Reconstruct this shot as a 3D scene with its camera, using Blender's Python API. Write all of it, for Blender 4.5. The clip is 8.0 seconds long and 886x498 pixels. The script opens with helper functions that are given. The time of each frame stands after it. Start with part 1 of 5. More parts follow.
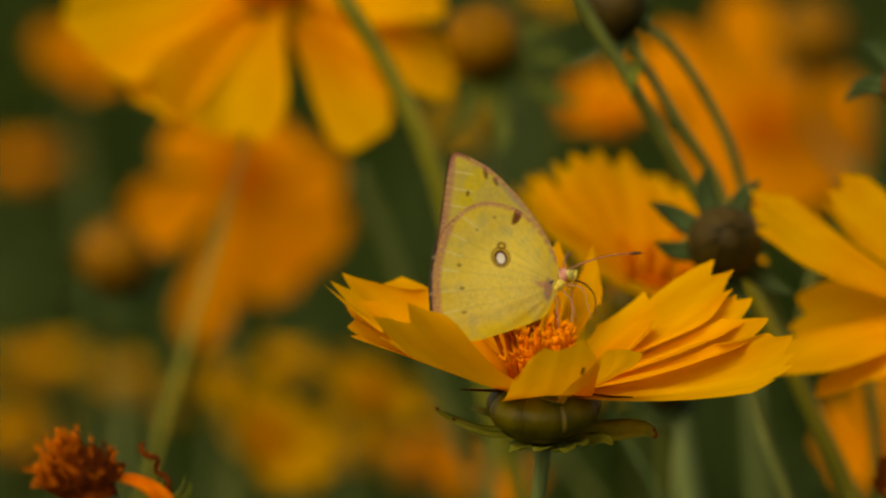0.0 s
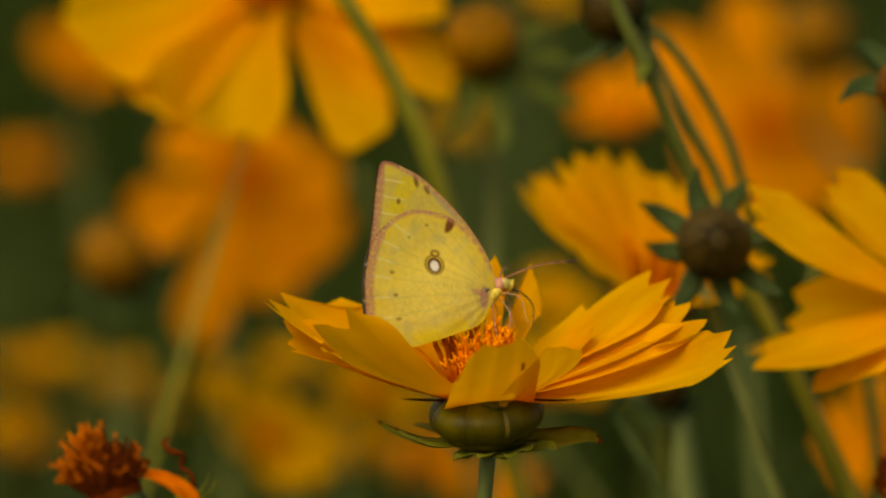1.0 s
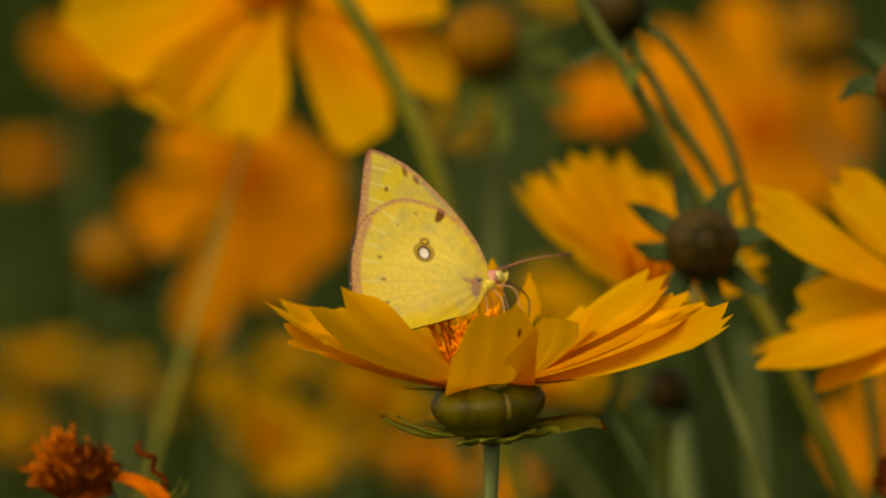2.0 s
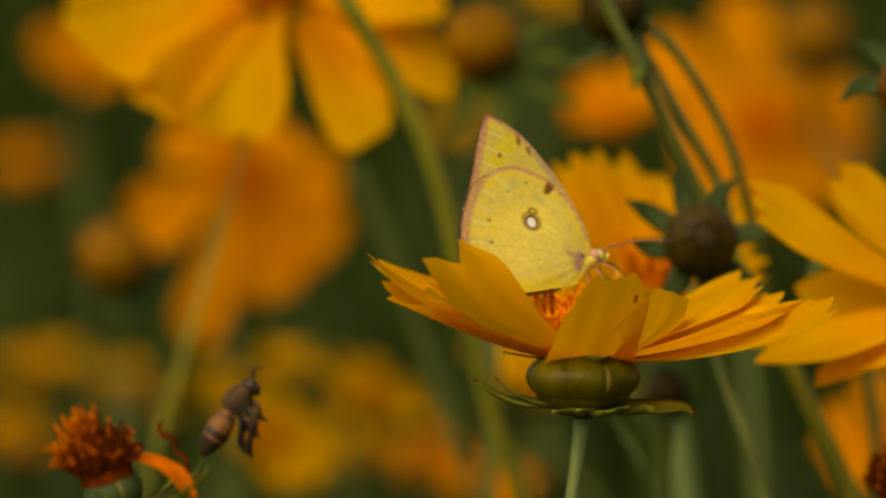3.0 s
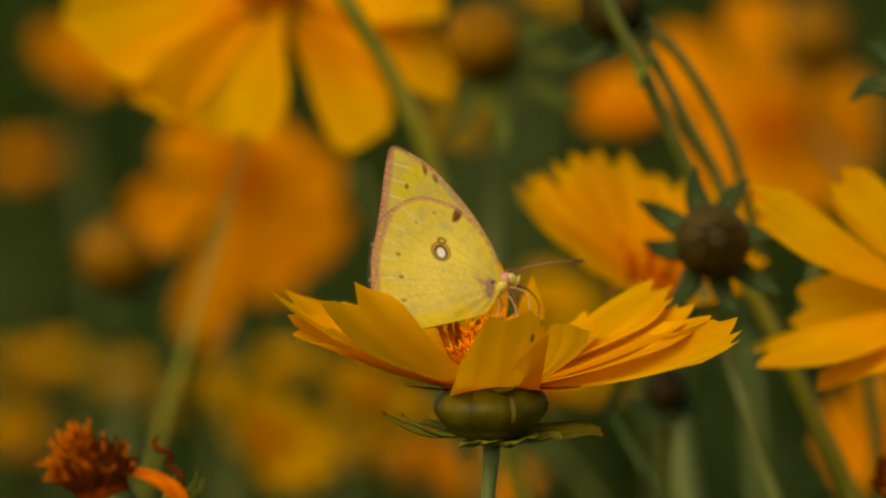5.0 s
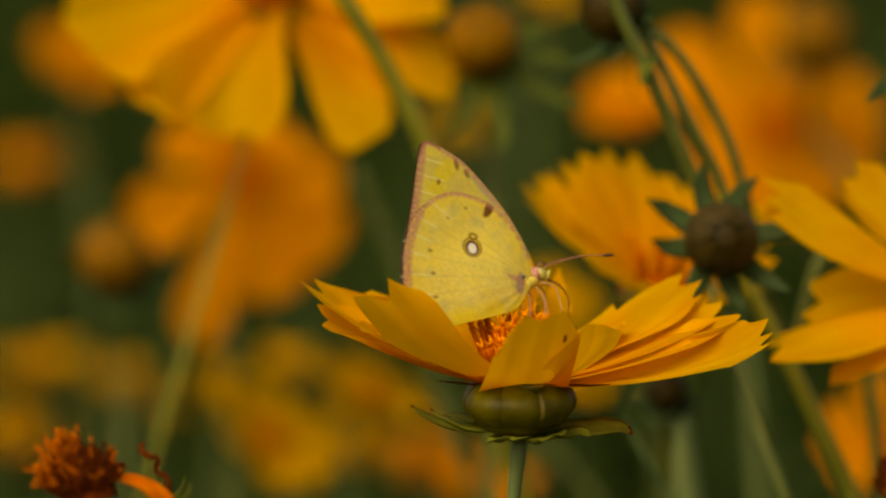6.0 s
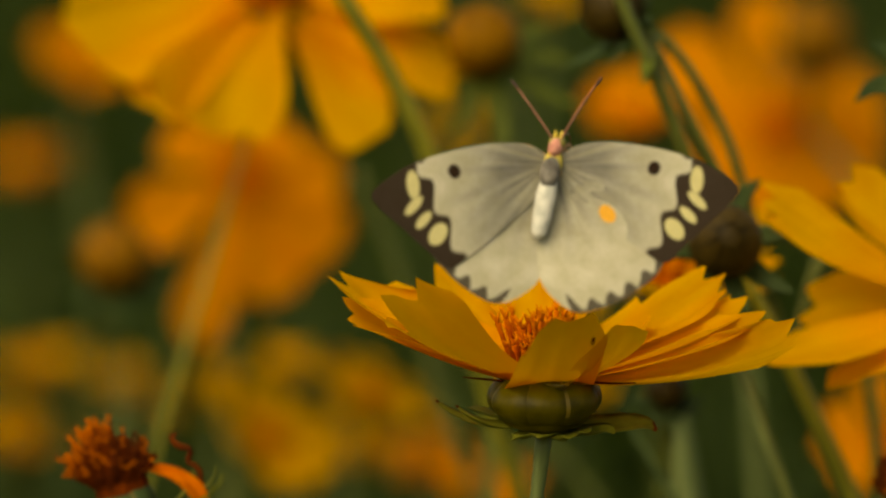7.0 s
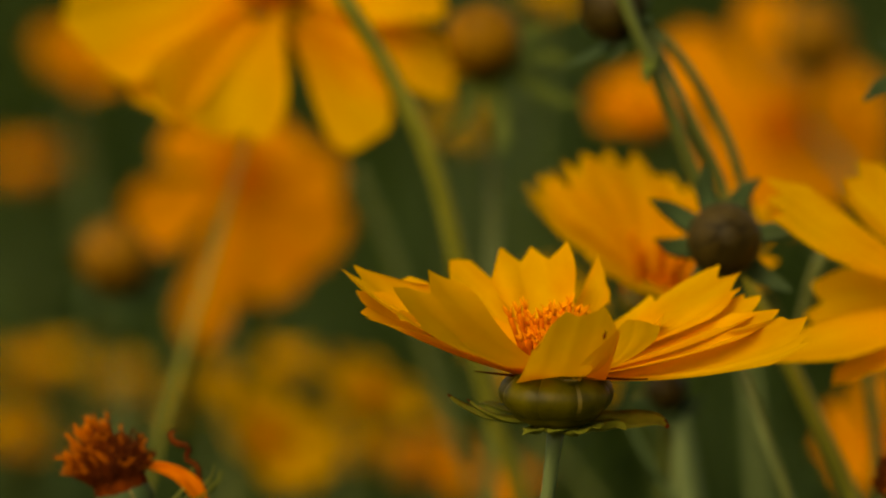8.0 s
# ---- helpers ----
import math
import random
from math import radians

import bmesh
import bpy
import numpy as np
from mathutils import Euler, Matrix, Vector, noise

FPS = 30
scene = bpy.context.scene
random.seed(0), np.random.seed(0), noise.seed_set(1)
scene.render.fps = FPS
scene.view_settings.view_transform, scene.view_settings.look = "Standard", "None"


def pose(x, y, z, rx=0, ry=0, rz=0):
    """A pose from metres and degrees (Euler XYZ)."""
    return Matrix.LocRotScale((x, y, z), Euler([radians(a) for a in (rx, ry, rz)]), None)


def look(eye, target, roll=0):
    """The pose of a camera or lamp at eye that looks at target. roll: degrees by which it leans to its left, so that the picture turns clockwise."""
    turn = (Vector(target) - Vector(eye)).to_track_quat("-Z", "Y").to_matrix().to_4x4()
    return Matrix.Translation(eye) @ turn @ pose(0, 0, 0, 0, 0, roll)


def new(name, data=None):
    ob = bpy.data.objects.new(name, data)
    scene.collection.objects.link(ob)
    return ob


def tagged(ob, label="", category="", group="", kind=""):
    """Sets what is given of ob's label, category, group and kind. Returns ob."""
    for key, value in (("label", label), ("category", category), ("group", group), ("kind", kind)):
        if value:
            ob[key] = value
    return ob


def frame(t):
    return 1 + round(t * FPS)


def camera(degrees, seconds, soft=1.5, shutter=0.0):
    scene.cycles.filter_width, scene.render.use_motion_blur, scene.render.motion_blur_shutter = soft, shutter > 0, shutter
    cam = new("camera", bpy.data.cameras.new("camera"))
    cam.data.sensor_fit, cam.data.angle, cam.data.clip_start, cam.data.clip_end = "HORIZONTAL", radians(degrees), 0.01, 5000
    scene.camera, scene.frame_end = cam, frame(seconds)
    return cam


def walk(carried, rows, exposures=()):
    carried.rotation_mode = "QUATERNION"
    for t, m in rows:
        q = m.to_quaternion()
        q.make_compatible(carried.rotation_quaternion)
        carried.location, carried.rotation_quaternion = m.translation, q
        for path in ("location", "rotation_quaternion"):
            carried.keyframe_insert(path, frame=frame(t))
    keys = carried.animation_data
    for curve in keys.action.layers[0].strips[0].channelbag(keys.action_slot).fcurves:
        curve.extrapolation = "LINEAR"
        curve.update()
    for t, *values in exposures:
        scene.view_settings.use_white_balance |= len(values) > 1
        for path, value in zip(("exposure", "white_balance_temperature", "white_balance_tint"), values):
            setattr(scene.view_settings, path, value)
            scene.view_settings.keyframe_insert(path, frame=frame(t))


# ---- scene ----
# camera: a long macro lens on a tripod, half a metre from the flower
cam = camera(12, 8.0, soft=2.0, shutter=0.2)
cam.data.dof.use_dof = True
cam.data.dof.focus_distance = 0.545
cam.data.dof.aperture_fstop = 11.0
EYE = pose(0, -0.55, 0.50, 90, 0, 0)
walk(cam, [(0.0, EYE), (8.0, EYE)], exposures=[(0.0, -0.04, 9350, 0), (8.0, -0.04, 9350, 0)])

# light: a hazy bright sky and a soft sun from the upper left behind the camera
SUN_ELEVATION, SUN_ROTATION = radians(46), radians(212)
world = bpy.data.worlds.new("world")
scene.world = world
world.use_nodes = True
sky = world.node_tree.nodes.new("ShaderNodeTexSky")
sky.sky_type = "NISHITA"
sky.sun_disc = False
sky.sun_elevation, sky.sun_rotation = SUN_ELEVATION, SUN_ROTATION
sky.air_density, sky.dust_density = 1.0, 4.0
world.node_tree.nodes["Background"].inputs["Strength"].default_value = 0.135
world.node_tree.links.new(sky.outputs[0], world.node_tree.nodes["Background"].inputs["Color"])
sun_data = bpy.data.lights.new("sun", "SUN")
sun_data.energy, sun_data.angle, sun_data.color = 2.0, radians(55), (1.0, 0.91, 0.76)
sun = new("sun", sun_data)
to_sun = Vector((math.sin(SUN_ROTATION) * math.cos(SUN_ELEVATION), math.cos(SUN_ROTATION) * math.cos(SUN_ELEVATION), math.sin(SUN_ELEVATION)))
sun.matrix_basis = look(to_sun * 5 + Vector((0, 0, 0.5)), (0, 0, 0.5))

# ---- materials ----
def plain_nodes(name):
    m = bpy.data.materials.new(name)
    m.use_nodes = True
    t = m.node_tree
    return m, t, t.nodes["Principled BSDF"], t.nodes["Material Output"]


def noise_mix(t, dark, light, scale, detail=4.0, stretch=(1, 1, 1), low=0.35, high=0.65):
    """A colour socket that runs from dark to light by a noise in object space."""
    coord = t.nodes.new("ShaderNodeTexCoord")
    mapping = t.nodes.new("ShaderNodeMapping")
    mapping.inputs["Scale"].default_value = stretch
    n = t.nodes.new("ShaderNodeTexNoise")
    n.inputs["Scale"].default_value, n.inputs["Detail"].default_value = scale, detail
    ramp = t.nodes.new("ShaderNodeValToRGB")
    ramp.color_ramp.elements[0].position, ramp.color_ramp.elements[1].position = low, high
    ramp.color_ramp.elements[0].color, ramp.color_ramp.elements[1].color = (*dark, 1), (*light, 1)
    t.links.new(coord.outputs["Object"], mapping.inputs["Vector"])
    t.links.new(mapping.outputs[0], n.inputs["Vector"])
    t.links.new(n.outputs["Fac"], ramp.inputs["Fac"])
    return ramp.outputs["Color"], n.outputs["Fac"]


def vary(t, colour, amount):
    """Shifts a colour's brightness from object to object and from piece to piece."""
    info = t.nodes.new("ShaderNodeObjectInfo")
    geo = t.nodes.new("ShaderNodeNewGeometry")
    add = t.nodes.new("ShaderNodeMath")
    add.operation = "ADD"
    span = t.nodes.new("ShaderNodeMapRange")
    span.inputs["From Max"].default_value = 2.0
    span.inputs["To Min"].default_value, span.inputs["To Max"].default_value = 1 - amount, 1 + amount
    hsv = t.nodes.new("ShaderNodeHueSaturation")
    t.links.new(info.outputs["Random"], add.inputs[0])
    t.links.new(geo.outputs["Random Per Island"], add.inputs[1])
    t.links.new(add.outputs[0], span.inputs["Value"])
    t.links.new(span.outputs[0], hsv.inputs["Value"])
    t.links.new(colour, hsv.inputs["Color"])
    return hsv.outputs["Color"]


def bumped(t, shader, fac, strength, distance):
    b = t.nodes.new("ShaderNodeBump")
    b.inputs["Strength"].default_value, b.inputs["Distance"].default_value = strength, distance
    t.links.new(fac, b.inputs["Height"])
    t.links.new(b.outputs[0], shader.inputs["Normal"])


def leafy(name, dark, light, scale, stretch, rough, through_colour, through_share, amount=0.12, bump=0.0002, island=True, heart=None):
    """Thin living tissue: a surface colour with grain, and light that comes through it."""
    m, t, p, out = plain_nodes(name)
    colour, fac = noise_mix(t, dark, light, scale, 5.0, stretch)
    if island:
        colour = vary(t, colour, amount)
    if heart:
        # the ray's own deeper colour towards its foot
        coord, split, span = t.nodes.new("ShaderNodeTexCoord"), t.nodes.new("ShaderNodeSeparateXYZ"), t.nodes.new("ShaderNodeMapRange")
        span.inputs["From Min"].default_value, span.inputs["From Max"].default_value = 0.005, 0.017
        span.inputs["To Min"].default_value, span.inputs["To Max"].default_value = 0.5, 0.0
        mixer = t.nodes.new("ShaderNodeMix")
        mixer.data_type = "RGBA"
        mixer.inputs[7].default_value = (*heart, 1)
        t.links.new(coord.outputs["Object"], split.inputs[0])
        t.links.new(split.outputs["X"], span.inputs["Value"])
        t.links.new(span.outputs[0], mixer.inputs[0])
        t.links.new(colour, mixer.inputs[6])
        colour = mixer.outputs[2]
    t.links.new(colour, p.inputs["Base Color"])
    p.inputs["Roughness"].default_value = rough
    p.inputs["Specular IOR Level"].default_value = 0.06
    bumped(t, p, fac, 0.5, bump)
    tr = t.nodes.new("ShaderNodeBsdfTranslucent")
    tr.inputs["Color"].default_value = (*through_colour, 1)
    mix = t.nodes.new("ShaderNodeMixShader")
    mix.inputs["Fac"].default_value = through_share
    t.links.new(p.outputs[0], mix.inputs[1])
    t.links.new(tr.outputs[0], mix.inputs[2])
    t.links.new(mix.outputs[0], out.inputs["Surface"])
    return m


def solid(name, dark, light, scale, stretch=(1, 1, 1), rough=0.6, bump=0.0002, amount=0.1, spec=0.4):
    m, t, p, out = plain_nodes(name)
    colour, fac = noise_mix(t, dark, light, scale, 5.0, stretch)
    t.links.new(vary(t, colour, amount), p.inputs["Base Color"])
    p.inputs["Roughness"].default_value = rough
    p.inputs["Specular IOR Level"].default_value = spec
    bumped(t, p, fac, 0.6, bump)
    return m


def painted(name, rough=0.75, through_share=0.0, spec=0.25):
    """Takes its colour from the scales laid on the mesh, with a fine scaly grain."""
    m, t, p, out = plain_nodes(name)
    a = t.nodes.new("ShaderNodeAttribute")
    a.attribute_name = "scales"
    grain, fac = noise_mix(t, (0.92, 0.92, 0.88), (1.0, 1.0, 1.0), 1500.0, 3.0)
    mix = t.nodes.new("ShaderNodeMix")
    mix.data_type, mix.blend_type = "RGBA", "MULTIPLY"
    mix.inputs[0].default_value = 1.0
    t.links.new(a.outputs["Color"], mix.inputs[6])
    t.links.new(grain, mix.inputs[7])
    t.links.new(mix.outputs[2], p.inputs["Base Color"])
    p.inputs["Roughness"].default_value = rough
    p.inputs["Specular IOR Level"].default_value = spec
    bumped(t, p, fac, 0.35, 0.0001)
    if through_share:
        tr = t.nodes.new("ShaderNodeBsdfTranslucent")
        t.links.new(mix.outputs[2], tr.inputs["Color"])
        ms = t.nodes.new("ShaderNodeMixShader")
        ms.inputs["Fac"].default_value = through_share
        t.links.new(p.outputs[0], ms.inputs[1])
        t.links.new(tr.outputs[0], ms.inputs[2])
        t.links.new(ms.outputs[0], out.inputs["Surface"])
    return m


PETAL = leafy("petal_yellow", (0.70, 0.305, 0.004), (0.86, 0.445, 0.006), 160, (0.25, 1.6, 1), 0.55, (0.96, 0.485, 0.004), 0.47, 0.08, 0.0004, heart=(0.76, 0.24, 0.003))
PETAL_DEEP = leafy("petal_orange", (0.59, 0.185, 0.004), (0.73, 0.262, 0.005), 160, (0.25, 1.6, 1), 0.55, (0.90, 0.30, 0.004), 0.36, 0.10)
PETAL_OLD = leafy("petal_withered", (0.46, 0.075, 0.003), (0.78, 0.19, 0.006), 300, (0.3, 1.6, 1), 0.6, (0.85, 0.22, 0.01), 0.25)
STEM = solid("stem_green", (0.078, 0.098, 0.015), (0.135, 0.155, 0.028), 220, (2, 2, 0.15), 0.5)
STEM_FRESH = solid("stem_fresh", (0.11, 0.145, 0.040), (0.17, 0.21, 0.065), 220, (2, 2, 0.15), 0.5)
STEM_PALE = solid("stem_pale", (0.20, 0.195, 0.016), (0.28, 0.265, 0.026), 220, (2, 2, 0.15), 0.5)
BRACT = leafy("bract_green", (0.060, 0.080, 0.012), (0.12, 0.14, 0.022), 260, (1, 2, 1), 0.5, (0.12, 0.18, 0.02), 0.2)
BRACT_DARK = leafy("bract_dark", (0.034, 0.058, 0.020), (0.066, 0.100, 0.034), 260, (1, 2, 1), 0.5, (0.06, 0.10, 0.02), 0.2)
BRACT_GOLD = leafy("bract_olive_gold", (0.13, 0.135, 0.012), (0.24, 0.235, 0.028), 320, (1, 2, 1), 0.45, (0.16, 0.17, 0.015), 0.15)
CALYX = solid("calyx_olive", (0.038, 0.031, 0.001), (0.122, 0.094, 0.002), 170, (1.4, 1.4, 0.8), 0.42, 0.00025, 0.12, 0.16)
CALYX_RIM = solid("calyx_rim", (0.12, 0.085, 0.008), (0.20, 0.135, 0.012), 300, (1, 1, 1), 0.5)
BUD = solid("bud_brown", (0.024, 0.015, 0.001), (0.050, 0.030, 0.003), 180, (2, 2, 0.5), 0.55, spec=0.15)
BUD_WARM = solid("bud_ochre", (0.145, 0.062, 0.002), (0.25, 0.105, 0.003), 180, (2, 2, 0.5), 0.6, spec=0.1)
BUD_RED = solid("bud_rust", (0.060, 0.022, 0.003), (0.12, 0.045, 0.005), 180, (2, 2, 0.5), 0.6, spec=0.1)
FLORET = solid("floret_orange", (0.46, 0.09, 0.003), (0.68, 0.16, 0.004), 500, (1, 1, 1), 0.7, spec=0.1)
FLORET_TIP = solid("floret_tip", (0.74, 0.21, 0.004), (0.88, 0.32, 0.008), 500, (1, 1, 1), 0.7, spec=0.1)
FLORET_DARK = solid("floret_dark", (0.10, 0.020, 0.003), (0.24, 0.050, 0.005), 500, (1, 1, 1), 0.7, spec=0.1)
SPENT = solid("spent_rust", (0.11, 0.018, 0.002), (0.21, 0.036, 0.003), 500, (1, 1, 1), 0.9, spec=0.04)
SPENT_TIP = solid("spent_tip", (0.48, 0.105, 0.004), (0.68, 0.18, 0.006), 500, (1, 1, 1), 0.8, spec=0.1)
DRIED = solid("dried_brown", (0.062, 0.011, 0.002), (0.15, 0.030, 0.004), 500, (1, 1, 1), 0.85, spec=0.04)
LEAF = leafy("leaf_green", (0.016, 0.030, 0.006), (0.045, 0.068, 0.014), 60, (1, 1, 0.3), 0.5, (0.08, 0.13, 0.015), 0.25, 0.45, 0.0004)
SOIL = solid("soil_and_litter", (0.030, 0.028, 0.012), (0.060, 0.065, 0.022), 30, (1, 1, 1), 0.9, 0.004)
WING_UNDER = painted("wing_underside", 0.75, 0.22)
WING_UPPER = painted("wing_upperside", 0.9, 0.15, 0.04)
FUR = solid("grey_fur", (0.07, 0.06, 0.05), (0.22, 0.20, 0.17), 900, (1, 1, 0.3), 0.9, 0.0004)
FUR_YELLOW = solid("yellow_fur", (0.58, 0.44, 0.05), (0.80, 0.62, 0.12), 900, (1, 1, 0.3), 0.9, 0.0004)
ABDOMEN = solid("pale_abdomen", (0.50, 0.50, 0.44), (0.72, 0.70, 0.62), 900, (1, 1, 1), 0.85, 0.0003)
COLLAR = solid("pink_collar", (0.50, 0.20, 0.15), (0.70, 0.34, 0.24), 900, (1, 1, 1), 0.85, 0.0003)
INSECT_EYE = solid("insect_eye_green", (0.30, 0.27, 0.05), (0.48, 0.42, 0.10), 900, (1, 1, 1), 0.25, 0.00002, 0.02, 0.6)
ANTENNA = solid("antenna_brown", (0.22, 0.085, 0.05), (0.34, 0.14, 0.08), 900, (1, 1, 1), 0.6)
ANTENNA_CLUB = solid("antenna_club", (0.05, 0.020, 0.012), (0.10, 0.04, 0.02), 900, (1, 1, 1), 0.6)
LEG = solid("leg_pale_pink", (0.48, 0.24, 0.13), (0.64, 0.36, 0.22), 900, (1, 1, 1), 0.6)
PROBOSCIS = solid("proboscis_dark", (0.045, 0.018, 0.01), (0.09, 0.035, 0.02), 900, (1, 1, 1), 0.4)
BEE_FUR = solid("bee_fur", (0.045, 0.022, 0.007), (0.10, 0.05, 0.016), 900, (1, 1, 1), 0.9, 0.0004)
BEE_DARK = solid("bee_dark", (0.018, 0.009, 0.005), (0.04, 0.020, 0.010), 900, (1, 1, 1), 0.4)
BEE_BAND = solid("bee_band", (0.14, 0.050, 0.010), (0.22, 0.085, 0.018), 900, (1, 1, 1), 0.7)
BEE_WING = leafy("bee_wing", (0.10, 0.07, 0.04), (0.16, 0.12, 0.07), 900, (1, 1, 1), 0.3, (0.2, 0.16, 0.1), 0.5)


def clear_film(m, share):
    """Lets most of the light straight through a thin film."""
    t = m.node_tree
    out = t.nodes["Material Output"]
    body = out.inputs["Surface"].links[0].from_socket
    mix, film = t.nodes.new("ShaderNodeMixShader"), t.nodes.new("ShaderNodeBsdfTransparent")
    mix.inputs["Fac"].default_value = share
    t.links.new(body, mix.inputs[1])
    t.links.new(film.outputs[0], mix.inputs[2])
    t.links.new(mix.outputs[0], out.inputs["Surface"])


clear_film(BEE_WING, 0.88)

# ---- shape tools ----
def part(name, bm, material, parent, label="", smooth=True):
    """Links a bmesh as one mesh object under a thing or a part."""
    me = bpy.data.meshes.new(name)
    bm.to_mesh(me)
    bm.free()
    mats = material if isinstance(material, (list, tuple)) else [material]
    for m in mats:
        me.materials.append(m)
    if smooth:
        me.shade_smooth()
    ob = new(name, me)
    ob.parent = parent
    return tagged(ob, label) if label else ob


def again(ob, m, parent=None):
    """Another piece on the same mesh."""
    other = new(ob.name.split(".")[0], ob.data)
    other.parent = parent or ob.parent
    other.matrix_basis = m
    return other


def glide(points, n):
    """A smooth line of n places through the points."""
    p = [Vector(q) for q in points]
    p = [p[0] * 2 - p[1]] + p + [p[-1] * 2 - p[-2]]
    line = []
    for i in range(n):
        f = i / (n - 1) * (len(p) - 3)
        k = min(int(f), len(p) - 4)
        u = f - k
        a, b, c, d = p[k:k + 4]
        line.append(0.5 * ((2 * b) + (c - a) * u + (2 * a - 5 * b + 4 * c - d) * u * u + (3 * b - a - 3 * c + d) * u ** 3))
    return line


def tube(bm, points, radii, sides=8, n=0, slot=0):
    """A round tapered rod along the points."""
    line = glide(points, n) if n else [Vector(q) for q in points]
    k = len(line)
    rings = []
    ref = Vector((0.3, 1, 0.2))
    for i, q in enumerate(line):
        d = (line[min(i + 1, k - 1)] - line[max(i - 1, 0)]).normalized()
        s = d.cross(ref).normalized()
        u = s.cross(d)
        f = i / (k - 1) * (len(radii) - 1)
        j = min(int(f), len(radii) - 2) if len(radii) > 1 else 0
        r = radii[j] + (radii[j + 1] - radii[j]) * (f - j) if len(radii) > 1 else radii[0]
        rings.append([bm.verts.new(q + (s * math.cos(a) + u * math.sin(a)) * r) for a in [2 * math.pi * e / sides for e in range(sides)]])
    for a, b in zip(rings, rings[1:]):
        for e in range(sides):
            bm.faces.new((a[e], a[(e + 1) % sides], b[(e + 1) % sides], b[e])).material_index = slot
    bm.faces.new(list(reversed(rings[0]))).material_index = slot
    bm.faces.new(rings[-1]).material_index = slot
    return bm


def lathe(bm, profile, sides=24, wave=0.0, lobes=8, slot=0):
    """A turned form round z, from (radius, height) pairs, with shallow lobes."""
    rings = []
    for r, z in profile:
        rings.append([bm.verts.new((r * (1 + wave * math.cos(lobes * a)) * math.cos(a), r * (1 + wave * math.cos(lobes * a)) * math.sin(a), z))
                      for a in [2 * math.pi * e / sides for e in range(sides)]])
    for a, b in zip(rings, rings[1:]):
        for e in range(sides):
            bm.faces.new((a[e], a[(e + 1) % sides], b[(e + 1) % sides], b[e])).material_index = slot
    bm.faces.new(list(reversed(rings[0]))).material_index = slot
    bm.faces.new(rings[-1]).material_index = slot
    return bm


def ball(bm, centre, radii, m=None, segments=16, slot=0):
    made = bmesh.ops.create_uvsphere(bm, u_segments=segments, v_segments=max(6, segments * 2 // 3), radius=1.0,
                                     matrix=Matrix.Translation(centre) @ (m or Matrix()) @ Matrix.Diagonal((*radii, 1)))
    for v in made["verts"]:
        for f in v.link_faces:
            f.material_index = slot
    return bm


def along(pairs, f):
    """The height at f of a line through (place, height) pairs."""
    for (a, p), (b, q) in zip(pairs, pairs[1:]):
        if f <= b:
            return p + (q - p) * (f - a) / (b - a)
    return pairs[-1][1]


def petal_mesh(length, width, rise, curl, cup, twist, teeth, seed, start=0.0035, nu=16, nv=29, side=0.0, slim=0.3, depth=0.17):
    """One ray: narrow at its base, broad and toothed at its end, pleated along its length. It points along x.
    teeth: a number of teeth, or the toothed rim itself as pairs of (place across, reach)."""
    rng = random.Random(seed)
    rim = None
    if not isinstance(teeth, int):
        rim, teeth = teeth, 3
        nu, nv = 22, 41
    bm = bmesh.new()
    cuts = [rng.uniform(0.65, 1.35) for _ in range(teeth)]
    cuts = [sum(cuts[:k]) / sum(cuts) for k in range(teeth + 1)]
    sizes = [rng.uniform(0.45, 1.1) for _ in range(teeth)]
    peaks = [rng.uniform(0.35, 0.65) for _ in range(teeth)]
    waves = rng.uniform(0, 6.28)
    line = [(start, 0.0)]
    for i in range(1, nu):
        a = radians(rise + curl * (i / (nu - 1)) ** 1.2)
        line.append((line[-1][0] + math.cos(a) * length / (nu - 1), line[-1][1] + math.sin(a) * length / (nu - 1)))
    grid = []
    for i in range(nu):
        s = i / (nu - 1)
        row = []
        for j in range(nv):
            v = 2 * j / (nv - 1) - 1
            f = (v + 1) / 2
            k = max(i for i in range(teeth) if cuts[i] <= f + 1e-9)
            f = (f - cuts[k]) / (cuts[k + 1] - cuts[k])
            tooth = f / peaks[k] if f < peaks[k] else (1 - f) / (1 - peaks[k])
            reach = 1 - 0.13 * abs(v) ** 2.4 - depth * (1 - tooth ** (0.9 if teeth > 1 else 0.4)) * sizes[k] - 0.05 * (1.1 - sizes[k])
            if rim:
                reach = along(rim, (v + 1) / 2)
            q = s * (1 - (1 - reach) * s * s)
            g = q * (nu - 1)
            c = min(int(g), nu - 2)
            x = line[c][0] + (line[c + 1][0] - line[c][0]) * (g - c)
            z = line[c][1] + (line[c + 1][1] - line[c][1]) * (g - c)
            e = min(1.0, s / 0.82)
            half = width / 2 * (slim + (1 - slim) * e * e * (3 - 2 * e)) * (1 - 0.05 * max(0.0, s - 0.82) / 0.18)
            a = radians(rise + curl * s)
            lift = cup * half * v * v + (0.00010 * math.cos(v * math.pi * 3.2 + waves * 0.2) + 0.000015 * math.cos(v * math.pi * 7.4 + waves)) * min(1, s * 3) + 0.0005 * math.sin(waves + 3.5 * s + v * 2.0) * s
            tw = radians(twist * s)
            yy, zz = half * v * math.cos(tw) - lift * math.sin(tw), half * v * math.sin(tw) + lift * math.cos(tw)
            row.append(bm.verts.new((x - math.sin(a) * zz, yy + side * s * s, z + math.cos(a) * zz)))
        grid.append(row)
    for i in range(nu - 1):
        for j in range(nv - 1):
            bm.faces.new((grid[i][j], grid[i + 1][j], grid[i + 1][j + 1], grid[i][j + 1]))
    return bm


